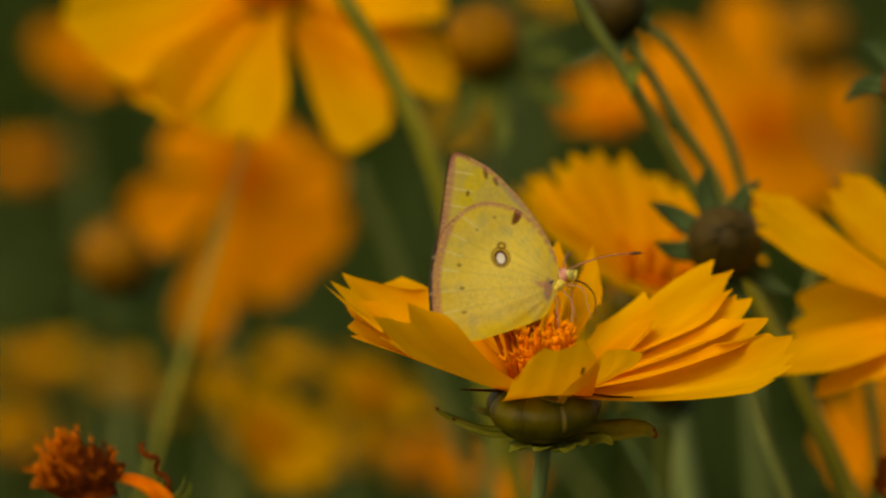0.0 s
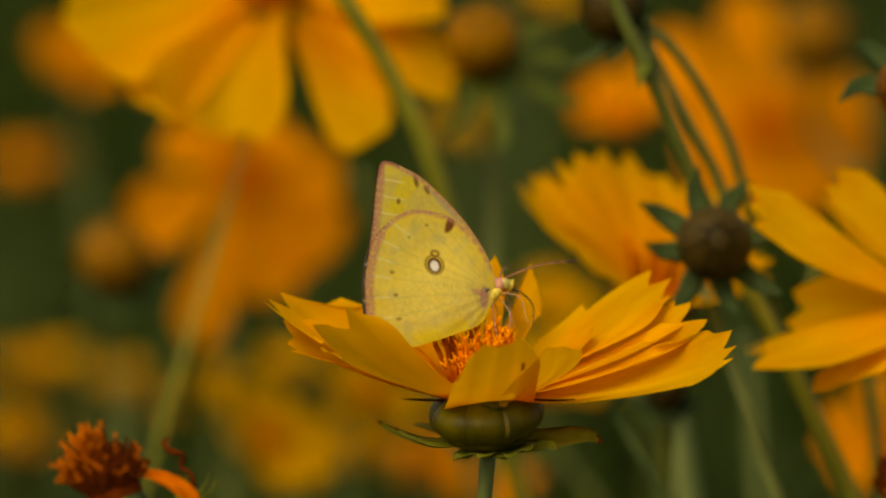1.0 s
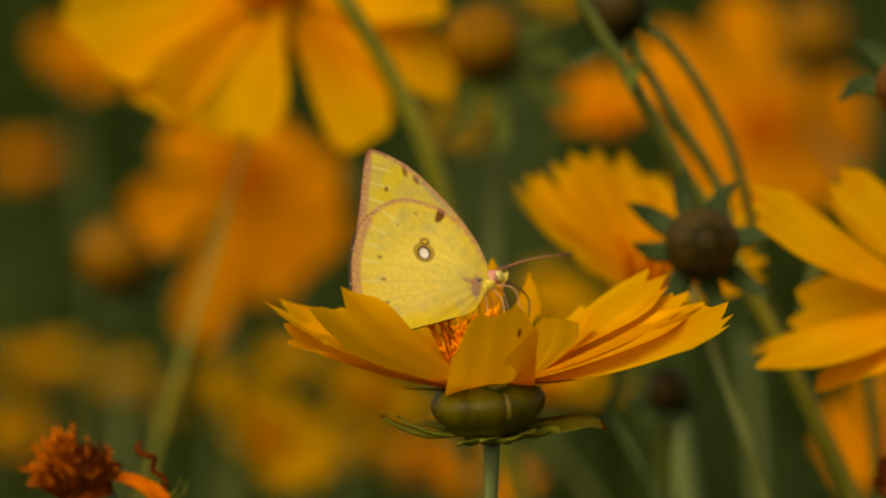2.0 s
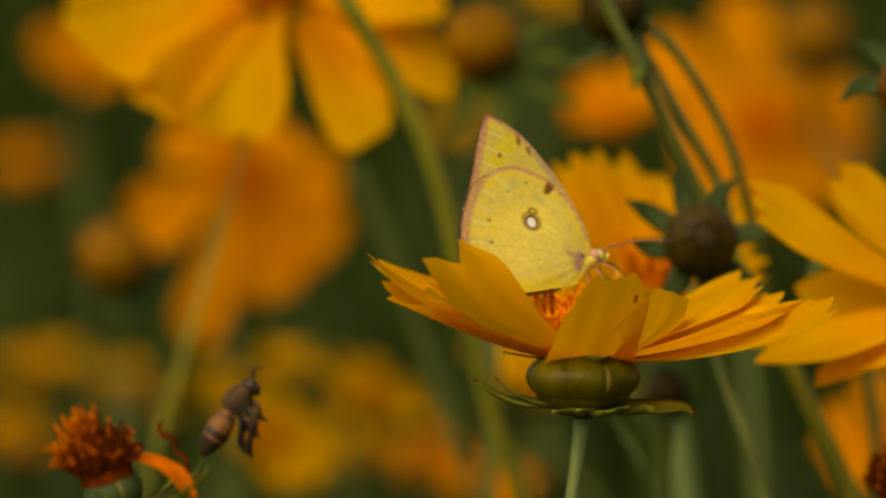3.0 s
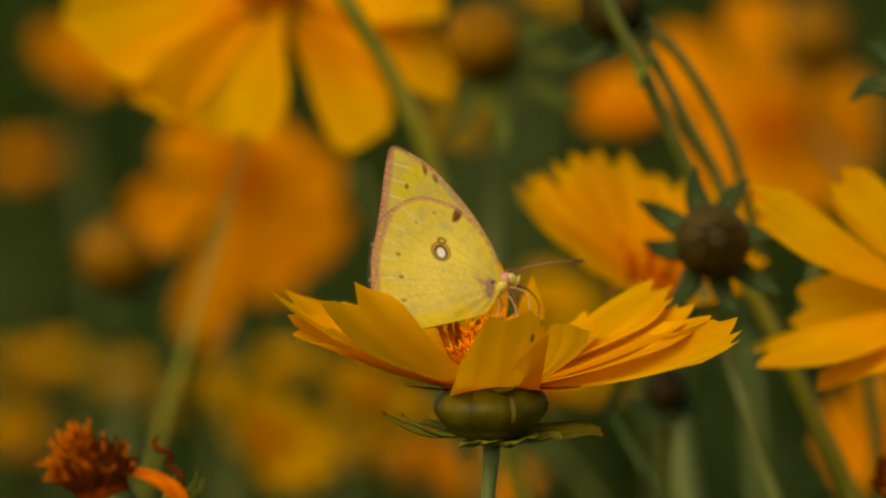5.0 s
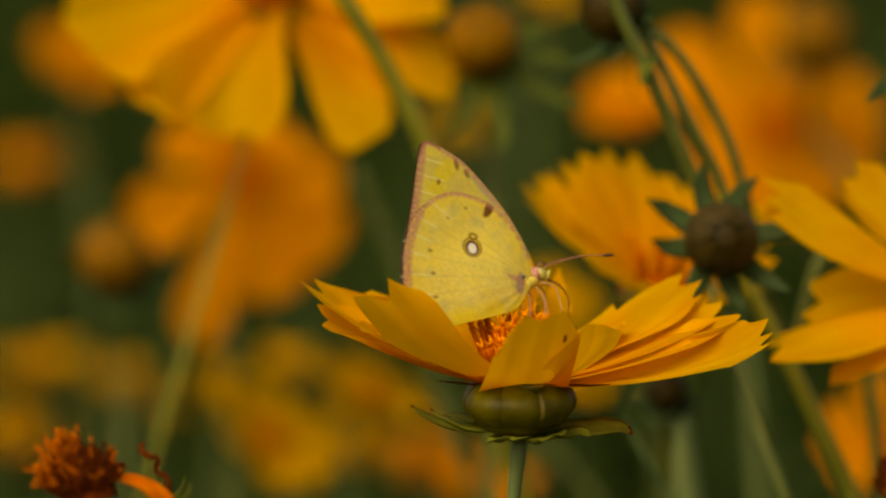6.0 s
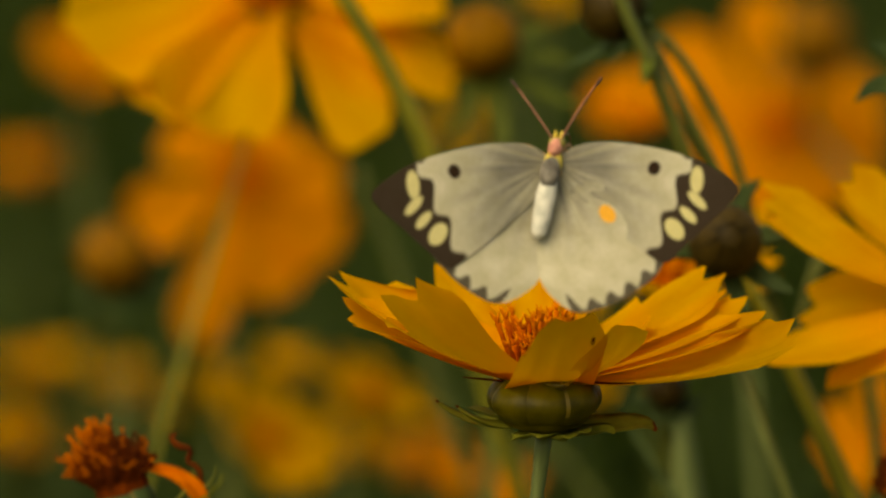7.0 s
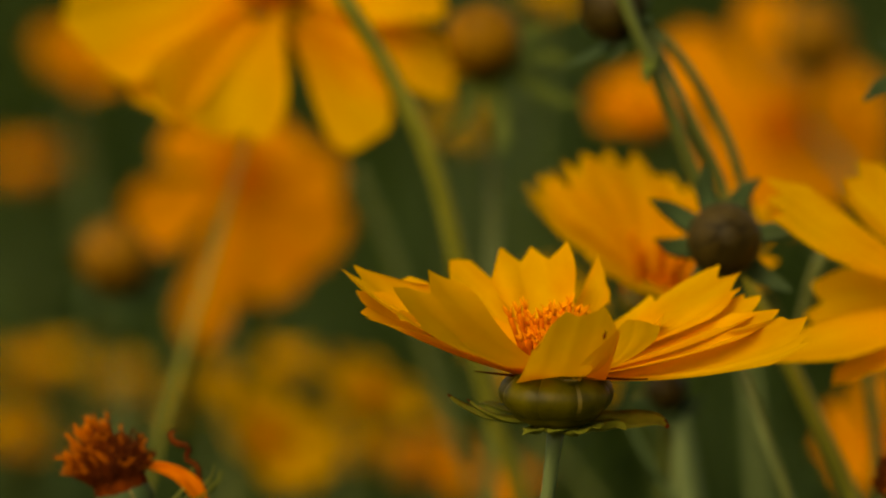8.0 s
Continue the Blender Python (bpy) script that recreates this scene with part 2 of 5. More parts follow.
def blade(bm, points, widths, fold=0.25, n=10, up=(0, 0, 1), slot=0):
    """A narrow leaf with a fold along its middle and a little thickness."""
    line = glide(points, n)
    rows = []
    for i, q in enumerate(line):
        d = (line[min(i + 1, n - 1)] - line[max(i - 1, 0)]).normalized()
        s = d.cross(Vector(up)).normalized()
        u = s.cross(d)
        f = i / (n - 1) * (len(widths) - 1)
        j = min(int(f), len(widths) - 2)
        w = widths[j] + (widths[j + 1] - widths[j]) * (f - j)
        rows.append([bm.verts.new(q + s * w * 0.5 * e + u * (abs(e) * fold * w * 0.5)) for e in (-1, -0.5, 0, 0.5, 1)]
                    + [bm.verts.new(q - u * max(0.00012, w * 0.16))])
    for a, b in zip(rows, rows[1:]):
        for e in range(4):
            bm.faces.new((a[e], a[e + 1], b[e + 1], b[e])).material_index = slot
        bm.faces.new((a[4], a[5], b[5], b[4])).material_index = slot
        bm.faces.new((a[5], a[0], b[0], b[5])).material_index = slot
    return bm


# ---- plants ----
def upright(axis):
    """A turn whose z runs along axis and whose x stays to the right."""
    z = Vector(axis).normalized()
    x = (Vector((1, 0, 0)) - z * z.x).normalized()
    y = z.cross(x)
    return Matrix((x, y, z)).transposed().to_4x4()


def around(angle, z=0.0):
    return pose(0, 0, z, 0, 0, angle)


FLORETS = []


def floret_bm(height, seed):
    """A disc floret: a thin tube with flared, curled lobes and a dark anther."""
    rng = random.Random(seed)
    bm = bmesh.new()
    lean = rng.uniform(-0.0008, 0.0008), rng.uniform(-0.0008, 0.0008)
    top = (lean[0], lean[1], height)
    tube(bm, [(0, 0, 0), (lean[0] * 0.2, lean[1] * 0.2, height * 0.25)], [0.00036, 0.00038], 6, 2, 2)
    tube(bm, [(lean[0] * 0.2, lean[1] * 0.2, height * 0.25), (lean[0] * 0.5, lean[1] * 0.5, height * 0.7), top], [0.00036, 0.00030, 0.00040], 6, 4, 0)
    for e in range(5):
        a = e * 1.257 + seed
        reach, rise = rng.uniform(0.0003, 0.0007), rng.uniform(0.0006, 0.0016)
        tube(bm, [top, (top[0] + 0.6 * reach * math.cos(a), top[1] + 0.6 * reach * math.sin(a), height + 0.6 * rise),
                  (top[0] + reach * math.cos(a + 0.4), top[1] + reach * math.sin(a + 0.4), height + rise)], [0.00020, 0.00015, 0.00006], 4, 4, 1)
    tube(bm, [top, (top[0] * 1.3, top[1] * 1.3, height + 0.0010)], [0.00016, 0.00012], 5, 0, 1 if seed % 3 else 2)
    return bm


def florets(head, count, radius, height, seed, dome=0.0012, splay=24, aside=0.0):
    """A disc of florets, outer ones leaning out; built once and laid out in a spiral."""
    if not FLORETS:
        for k in range(5):
            bm = floret_bm(0.0055 + 0.0006 * k, k + 1)
            me = bpy.data.meshes.new("floret")
            bm.to_mesh(me)
            bm.free()
            for m in (FLORET, FLORET_TIP, FLORET_DARK):
                me.materials.append(m)
            me.shade_smooth()
            FLORETS.append(me)
    rng = random.Random(seed)
    for i in range(count):
        f = math.sqrt((i + 0.5) / count)
        a = i * 2.39996
        ob = new("floret", FLORETS[rng.randrange(5)])
        ob.parent = head
        size = height * rng.uniform(0.75, 1.15) * (0.78 + 0.22 * f)
        ob.matrix_basis = (pose(aside + f * radius * math.cos(a), f * radius * math.sin(a), dome * (1 - f * f) - 0.0004)
                           @ Matrix.Rotation(a, 4, "Z") @ Matrix.Rotation(radians(splay * f + rng.uniform(-9, 9)), 4, "Y") @ Matrix.Diagonal((1, 1, size, 1)))


def involucre(head, radius, seed, star, closed=False, mat=None, bracts=8, length=0.0115, width=0.0030, bract_mat=None):
    """Broad inner bracts round the cup and a star of narrow outer bracts under it."""
    rng = random.Random(seed)
    bm = bmesh.new()
    n, m = 10, 13
    rows = []
    for i in range(n):
        s = i / (n - 1)
        row = []
        for j in range(m):
            v = 2 * j / (m - 1) - 1
            if closed:
                r = radius * math.sin(0.35 + 2.55 * s) ** 0.8 * 1.02
                z = -radius * 0.95 + 2.0 * radius * s
                wide = 0.46 * (1 - 0.45 * s ** 3)
            else:
                r = radius * math.sin(math.pi * (0.13 + 0.70 * s)) ** 0.7
                z = (-0.0056 + 0.0068 * s) if head.name == "flower_head" else (-0.0062 + 0.0066 * s)
                wide = 0.44 * (1.0 - 0.06 * max(0.0, s - 0.6) / 0.4)
            bulge = 1 + (0.004 if closed else 0.035) * (1 - v ** 4)
            row.append(bm.verts.new((r * bulge * math.cos(v * wide), r * bulge * math.sin(v * wide), z)))
        rows.append(row)
    for i in range(n - 1):
        for j in range(m - 1):
            f = bm.faces.new((rows[i][j], rows[i][j + 1], rows[i + 1][j + 1], rows[i + 1][j]))
            f.material_index = 1 if j == 0 and not closed and i > 2 else 0
    first = part("inner_bract", bm, [mat or CALYX, CALYX_RIM], head)
    for k in range(1, 8):
        again(first, around(45 * k) @ Matrix.Diagonal((1 + (0.006 if closed else 0.03) * (k % 2), 1, 1, 1)))
    for k in range(bracts):
        reach = length * rng.uniform(0.85, 1.15)
        up = star + rng.uniform(-0.15, 0.15)
        tip = rng.uniform(0.0, 0.35)
        bm = bmesh.new()
        blade(bm, [(0.002, 0, 0), (reach * 0.35, 0, reach * up * 0.15), (reach * 0.72, 0.0008 * rng.uniform(-1, 1), reach * up * 0.6),
                   (reach, 0.0015 * rng.uniform(-1, 1), reach * (up + tip * 0.4))],
              [width * 0.75, width, width * 0.95, width * 0.7, width * 0.12], 0.25, 9)
        b = part("outer_bract", bm, bract_mat or (BRACT_DARK if closed else BRACT), head)
        b.matrix_basis = around(360 / bracts * k + rng.uniform(-10, 10) + 12, -0.0068 if not closed else -radius * 0.92)


def stem_part(thing, base, top, bend, thick, sides=8, mat=None):
    """The stalk from the ground to under the head."""
    bm = bmesh.new()
    b, t = Vector(base), Vector(top)
    mid = b.lerp(t, 0.55) + Vector(bend)
    tube(bm, [b - Vector((0, 0, 0.02)), b.lerp(mid, 0.5) + Vector(bend) * 0.3, mid, t], [thick * 1.25, thick * 1.1, thick, thick * 0.9], sides, 16)
    return part("stem", bm, mat or STEM, thing)


PETAL_CACHE = {}


def any_petal(kind, mat):
    """A few ray shapes shared by the flowers behind."""
    key = (kind, mat.name)
    if key not in PETAL_CACHE:
        rng = random.Random(kind * 7 + 3)
        bm = petal_mesh(rng.uniform(0.025, 0.031), rng.uniform(0.013, 0.017), rng.uniform(2, 12), rng.uniform(-6, 18),
                        rng.uniform(0.1, 0.3), rng.uniform(-14, 14), 4, kind, nu=11, nv=13)
        me = bpy.data.meshes.new("petal")
        bm.to_mesh(me)
        bm.free()
        me.materials.append(mat)
        me.shade_smooth()
        PETAL_CACHE[key] = me
    return PETAL_CACHE[key]


def coreopsis(at, axis, seed, petals=None, mat=None, label="", rise=12.0, count=8, disc=40, base=None, bend=(0, 0, 0), size=1.0, thick=0.0012, group="coreopsis behind", spin=0.0, stars=(), depth=0.17, stem_mat=None, shape=21, calyx=0.0073):
    """A flower on its stalk. at: the middle of the head; axis: the way it faces."""
    rng = random.Random(seed)
    mat = mat or PETAL
    at = Vector(at)
    base = Vector(base) if base else Vector((at.x + rng.uniform(-0.05, 0.05), at.y + rng.uniform(-0.03, 0.05), 0))
    thing = new("coreopsis")
    thing.location = base
    bm = bmesh.new()
    lathe(bm, [(0.0012, -0.0074), (0.0026, -0.0067), (0.0058, -0.0050), (0.0062, -0.002), (0.0050, -0.0004), (0.003, 0.0004)], 16, 0.02)
    for f in bm.faces:
        f.material_index = 1 if f.calc_center_median().z > -0.0014 else 0
    head = part("flower_head", bm, [CALYX, FLORET], thing)
    turn = upright(axis)
    head.matrix_basis = Matrix.Translation(at - base) @ turn @ Matrix.Diagonal((size, size, size, 1))
    if petals:
        for i, (az, length, width, up, curl, cup, twist, teeth, slim, *aside) in enumerate(petals):
            p = part("petal", petal_mesh(length, width, up, curl, cup, twist, teeth, shape + i, slim=slim, depth=depth, side=aside[0] if aside else 0.0), mat, head)
            p.matrix_basis = around(az, 0.0003 * (i % 2))
    else:
        for k in range(count):
            p = new("petal", any_petal(rng.randrange(7), mat))
            p.parent = head
            p.matrix_basis = around(360 / count * k + rng.uniform(-9, 9) + spin, 0.0002 * (k % 3)) @ Matrix.Rotation(radians(-rise - rng.uniform(-9, 9)), 4, "Y")
    florets(head, disc, 0.0031 if stars else 0.0047, 1.04 if stars else 1.0, seed, splay=13 if stars else 24, aside=-0.0002 if stars else 0.0)
    involucre(head, calyx, seed, 0.10, bracts=0 if stars or calyx < 0.007 else 8)
    for az, reach, half, tip, width, tilt in stars:
        bm = bmesh.new()
        blade(bm, [(0.0012, 0, 0), (reach * 0.3, 0, half * 0.3), (reach * 0.6, 0.0004, half), (reach * 0.88, 0.0007, half * 0.5 + tip * 0.5 + 0.0004), (reach, 0.0002, tip)], [width * 0.8, width, width * 1.1, width * 1.1, width * 0.7, width * 0.2], 0.35 if reach > 0.0095 else 0.12, 16)
        for f in bm.faces:
            f.material_index = 1 if reach > 0.0125 and f.calc_center_median().x > reach * 0.975 else 0
        part("outer_bract", bm, [BRACT_GOLD, DRIED], head).matrix_basis = around(az, -0.0061) @ Matrix.Rotation(radians(tilt), 4, "X")
    below = head.matrix_basis @ Vector((-0.0021, 0, -0.022))
    bm = bmesh.new()
    tube(bm, [(-0.0022, 0, -0.023), (-0.0010, 0, -0.015), (0, 0, -0.0068)], [thick, thick, thick * 1.3], 8, 7)
    part("neck", bm, stem_mat or STEM, head)
    stem_part(thing, (0, 0, 0), below, bend, thick, mat=stem_mat)
    return tagged(thing, label or "yellow coreopsis flower on a green stalk in the bed", "flower", group)


def bud(at, axis, seed, radius=0.0055, mat=None, label="", star=0.0, length=0.0115, base=None, bend=(0, 0, 0), thick=0.0012, width=0.0030, bracts=8, path=None, bract_mat=None):
    """A closed flower bud with a star of bracts on its stalk."""
    rng = random.Random(seed)
    at = Vector(at)
    base = Vector(base) if base else Vector((at.x + rng.uniform(-0.04, 0.04), at.y + rng.uniform(0, 0.05), 0))
    thing = new("flower_bud")
    thing.location = base
    bm = bmesh.new()
    ball(bm, (0, 0, 0), (radius * 1.015, radius * 1.015, radius * 0.97), None, 24)
    head = part("bud_head", bm, mat or BUD, thing)
    head.matrix_basis = Matrix.Translation(at - base) @ upright(axis)
    involucre(head, radius, seed, star, closed=True, mat=mat or BUD, length=length, width=width, bracts=bracts, bract_mat=bract_mat)
    bm = bmesh.new()
    if path:
        foot = head.matrix_basis @ Vector((0, 0, -radius * 0.9))
        tube(bm, [Vector(p) - base for p in path] + [foot], [thick * 1.3, thick, thick, thick * 0.9], 8, 40)
        part("stem", bm, STEM, thing)
    else:
        tube(bm, [(0, 0, -0.022), (0, 0, -0.012), (0, 0, -radius * 0.9)], [thick, thick, thick * 1.3], 8, 5)
        part("neck", bm, STEM, head)
        stem_part(thing, (0, 0, 0), head.matrix_basis @ Vector((0, 0, -0.021)), bend, thick)
    return tagged(thing, label or "closed brown-green flower bud with narrow green bracts", "flower bud", "flower buds")


def spent_head(at, axis, seed, label, ray=True, base=None, size=0.89):
    """A withered head: a rusty dome of dried florets, drooping ray, green bracts."""
    rng = random.Random(seed)
    at = Vector(at)
    base = Vector(base) if base else Vector((at.x + 0.02, at.y + 0.01, 0))
    thing = new("withered_flower")
    thing.location = base
    bm = bmesh.new()
    lathe(bm, [(0.0015, -0.007), (0.0034, -0.0055), (0.0041, -0.002), (0.0041, 0.001), (0.0036, 0.0045), (0.0018, 0.0060)], 18, 0.03)
    head = part("flower_head", bm, SPENT, thing)
    head.matrix_basis = Matrix.Translation(at - base) @ upright(axis) @ Matrix.Diagonal((size, size, size, 1))
    meshes = []
    for k in range(4):
        bm = bmesh.new()
        h = 0.0026 + 0.0005 * k
        top = Vector((0.0004 - 0.0003 * k, 0.0004, h))
        tube(bm, [(0, 0, 0), (0.0002, 0.0001 * k, h * 0.5), top], [0.00022, 0.00018, 0.00020], 5, 4, 0)
        for e in range(4):
            a = e * 1.6 + k
            out = Vector((math.cos(a), math.sin(a), 0))
            tube(bm, [top, top + out * 0.0002 + Vector((0, 0, 0.0005)), top + out * 0.0003 + Vector((0, 0, 0.0010)), top + out * 0.0005 + Vector((0, 0, 0.0011))], [0.00012, 0.00009, 0.00004], 4, 5, 1)
        me = bpy.data.meshes.new("dried_floret")
        bm.to_mesh(me)
        bm.free()
        # brown florets carry the head's shade in their colour, rust-tipped ones its lit top
        me.materials.append(SPENT if k % 2 else DRIED)
        me.materials.append(SPENT_TIP if k % 2 else DRIED)
        me.shade_smooth()
        meshes.append(me)
    for i in range(290):
        f = (i + 0.5) / 290
        a = i * 2.39996
        lat = math.acos(1 - f * 1.0)
        # upper-left florets take the bright, longer meshes; the rest are coloured as shaded
        lit_top = ray and 0.62 * math.cos(lat) - 0.70 * math.cos(a) * math.sin(lat) > 0.42 + 0.25 * rng.random()
        ob = new("dried_floret", meshes[rng.choice((1, 3)) if lit_top else rng.choice((0, 2, 0, 2, 3))])
        ob.parent = head
        ob.matrix_basis = (pose(0.0037 * math.sin(lat) * math.cos(a), 0.0037 * math.sin(lat) * math.sin(a), 0.0006 + 0.0042 * math.cos(lat))
                           @ Matrix.Rotation(a, 4, "Z") @ Matrix.Rotation(lat * 0.55 + rng.uniform(-0.28, 0.28), 4, "Y") @ Matrix.Diagonal((1, 1, rng.uniform(0.55, 1.1) * (1.35 if lit_top else 0.9), 1)))
    involucre(head, 0.0046, seed, -0.1, length=0.007, mat=BRACT_DARK)
    if ray:
        p = part("withered_petal", petal_mesh(0.0140, 0.0042, -8, -78, 0.5, 35, 2, 5, start=0.0030, slim=0.75), PETAL_OLD, head, "shrivelled orange ray")
        p.matrix_basis = around(-14, 0.0018)
        bm = bmesh.new()
        tube(bm, [(0.0112, 0.001, -0.0045), (0.0122, 0.001, -0.0010), (0.0108, 0.001, 0.0008), (0.0118, 0.001, 0.0024), (0.0100, 0.001, 0.0036), (0.0096, 0.001, 0.0052), (0.0106, 0.0012, 0.0054)],
             [0.0005, 0.00045, 0.0006, 0.0002], 6, 14)
        part("curled_petal", bm, DRIED, head, "dried brown curl")
        for k, (a, r) in enumerate(((-25, 0.0160), (10, 0.0135), (-45, 0.0190), (30, 0.0115), (-95, 0.0075), (-130, 0.0070))):
            bm = bmesh.new()
            blade(bm, [(0.003, 0, -0.005), (r * 0.6, 0, -0.0055), (r, 0.0005, -0.0035), (r * 1.1, 0.0005, -0.0015)], [0.0014, 0.0016, 0.0012, 0.0003], 0.3, 9)
            part("outer_bract", bm, BRACT_GOLD, head).matrix_basis = around(a)
    bm = bmesh.new()
    tube(bm, [(0, 0, -0.021), (0, 0, -0.013), (0, 0, -0.0068)], [0.0012, 0.0012, 0.0016], 8, 5)
    part("neck", bm, STEM, head)
    stem_part(thing, (0, 0, 0), head.matrix_basis @ Vector((0, 0, -0.020)), (0.005, 0, 0), 0.0012)
    return tagged(thing, label, "flower", "withered flowers")


def lone_stem(name, points, thick, label, leaves=(), mat=None):
    """A bare stalk from the ground up through the bed."""
    thing = new(name)
    base = Vector(points[0])
    thing.location = base
    line = [Vector(p) for p in points]
    if base.z < 0.1:
        # the hidden foot follows on from the stalk's lean and bends over to its root
        step = line[1] - line[2]
        foot = [line[1] + step, line[1] + step * 2.6, line[1] + step * 6]
        line = [base] + [q.lerp(Vector((base.x, base.y, q.z)), f) for q, f in zip(reversed(foot), (0.55, 0.2, 0.0))] + line[1:]
    bm = bmesh.new()
    tube(bm, [p - base for p in line], [thick * 1.15, thick, thick, thick * 0.9], 8, 48)
    part("stalk_body", bm, mat or STEM, thing)
    for at, to, w in leaves:
        bm = bmesh.new()
        a, b = Vector(at) - base, Vector(to) - base
        m = a.lerp(b, 0.5) + Vector((0, 0, 0.002))
        blade(bm, [a, m, b], [w * 0.4, w, w * 0.8, w * 0.1], 0.3, 8)
        part("leaf", bm, BRACT, thing)
    return tagged(thing, label, "plant stem", "stalks")


# ---- butterfly ----
MM = 7.374e-5
TILT = radians(25)


def wing_place(x, y):
    """From the settled wing's drawing (its own grid) to the wing's plane: along the body, outward."""
    a, b = (x - 980) * MM * 1.26, (505 - y) * MM
    return a * math.cos(TILT) + b * math.sin(TILT), -a * math.sin(TILT) + b * math.cos(TILT)


def near(d, width):
    """1 on a mark, falling to 0 past its edge."""
    return max(0.0, min(1.0, (width - d) / 3.0 + 0.5))


def blend(a, b, f):
    return tuple(p + (q - p) * f for p, q in zip(a, b))


def spot(x, y, cx, cy, rx, ry, lean=0.0):
    c, s = math.cos(lean), math.sin(lean)
    u, v = (x - cx) * c + (y - cy) * s, -(x - cx) * s + (y - cy) * c
    return max(0.0, min(1.0, (1 - math.hypot(u / rx, v / ry)) * min(rx, ry) / 2.5 + 0.5))


YELLOW, LIME, PINK, RIM, BROWN, CREAM, BLACK, GREY, RING = (0.98, 0.72, 0.08), (0.94, 0.745, 0.17), (0.64, 0.27, 0.20), (0.40, 0.13, 0.10), (0.24, 0.080, 0.016), (0.47, 0.44, 0.31), (0.028, 0.016, 0.010), (0.13, 0.125, 0.12), (0.22, 0.085, 0.015)


def vein(x, y, angles, sharp=260.0):
    a = math.degrees(math.atan2(505 - y, 980 - x))
    r = math.hypot(505 - y, 980 - x)
    return max(max(0.0, 1 - abs(a - k) * r / sharp / 0.35) for k in angles)


def hind_under(x, y, edge):
    n = noise.noise(Vector((x * 0.035, y * 0.035, 0))) + 0.6 * noise.noise(Vector((x * 0.11, y * 0.11, 2)))
    c = blend(LIME, YELLOW, max(0.0, min(1.0, 0.40 + 0.40 * n + max(0.0, 0.6 - edge / 55))))
    c = blend(c, (0.44, 0.40, 0.19), max(0.0, min(0.28, 1.0 - math.hypot((x - 890) * 0.8, y - 538) / 75)) * (0.7 + 0.9 * noise.noise(Vector((x * 0.25, y * 0.25, 3)))))
    c = blend(c, (0.90, 0.68, 0.04), 0.8 * max(0.0, min(1.0, (y - 572 + (x - 830) * 0.34) / 16)))
    c = blend(c, (0.46, 0.38, 0.12), 0.20 * vein(x, y, (-14, -3, 8, 17, 26, 36, 47, 57, 68), 420) * min(1.0, edge / 25))
    c = blend(c, (0.50, 0.48, 0.26), 0.28 * max(0.0, min(1.0, 2.2 * noise.noise(Vector((x * 0.05, y * 0.05, 12))) - 0.1)) * max(0.0, min(1.0, (72 - edge) / 30)))
    c = blend(c, (1.0, 0.88, 0.36), 0.85 * vein(x, y, (-14, -3, 8, 17, 26, 36), 520) * max(0.0, min(1.0, (50 - edge) / 12)) * (1 if x < 850 else 0))
    for px, py in ((811, 470), (811, 510), (818, 552), (841, 408), (870, 386)):
        c = blend(c, (0.24, 0.12, 0.03), (0.75 if px < 820 else 0.45) * spot(x, y, px + 2 * math.sin(py), py, 3.4 + 0.8 * math.sin(px), 2.9))
    c = blend(c, BROWN, spot(x, y, 911, 383, 6.8, 17, 0.30 + 0.012 * (y - 383)))
    c = blend(c, RING, 0.85 * spot(x, y, 879, 456, 16, 18))
    c = blend(c, YELLOW, 0.9 * spot(x, y, 879, 456, 13.0, 15.5))
    c = blend(c, (0.13, 0.040, 0.008), spot(x, y, 879, 457, 11.5, 14))
    c = blend(c, RING, 0.8 * spot(x, y, 882, 436, 8, 7))
    c = blend(c, YELLOW, 0.8 * spot(x, y, 882, 436, 3.5, 3))
    c = blend(c, (0.98, 0.93, 0.86), spot(x, y, 879, 458, 7.0, 9.5))
    c = blend(c, (0.50, 0.26, 0.22), 0.8 * spot(x, y, 958, 512, 9, 20, 0.2))
    c = blend(c, PINK, 0.7 * spot(x, y, 947, 504, 14, 5, 0.2))
    top = max(0.0, min(1.0, ((18 if x < 800 else 11) - edge) / 6)) if y < 470 or x < 795 else 0.0
    c = blend(c, PINK, 0.95 * top * (0.75 + 0.5 * noise.noise(Vector((x * 0.2, y * 0.2, 8)))))
    c = blend(c, RIM, 0.85 * (near(edge, 2.5) if x < 800 and y < 562 else 0.0))
    return c


def hind_upper(x, y, edge):
    c = blend(CREAM, (0.64, 0.61, 0.50), max(0.0, 0.5 + noise.noise(Vector((x * 0.04, y * 0.04, 5)))) * 0.5)
    r = math.hypot(x - 980, y - 505)
    c = blend(c, GREY, 0.80 * min(1.0, edge / 24) * max(0.0, min(1.0, 1.2 - r / 130)) * (0.8 + 0.6 * noise.noise(Vector((math.atan2(y - 505, x - 980) * 7, r * 0.01, 3)))))
    c = blend(c, (0.80, 0.40, 0.06), spot(x, y, 884, 455, 15, 12, 0.5))
    if x < 815 and y < 575:
        band = 0.5 + 0.5 * math.sin(y * 0.19)
        c = blend(c, BLACK, near(edge, 5 + 13 * band) * 0.85)
    return c


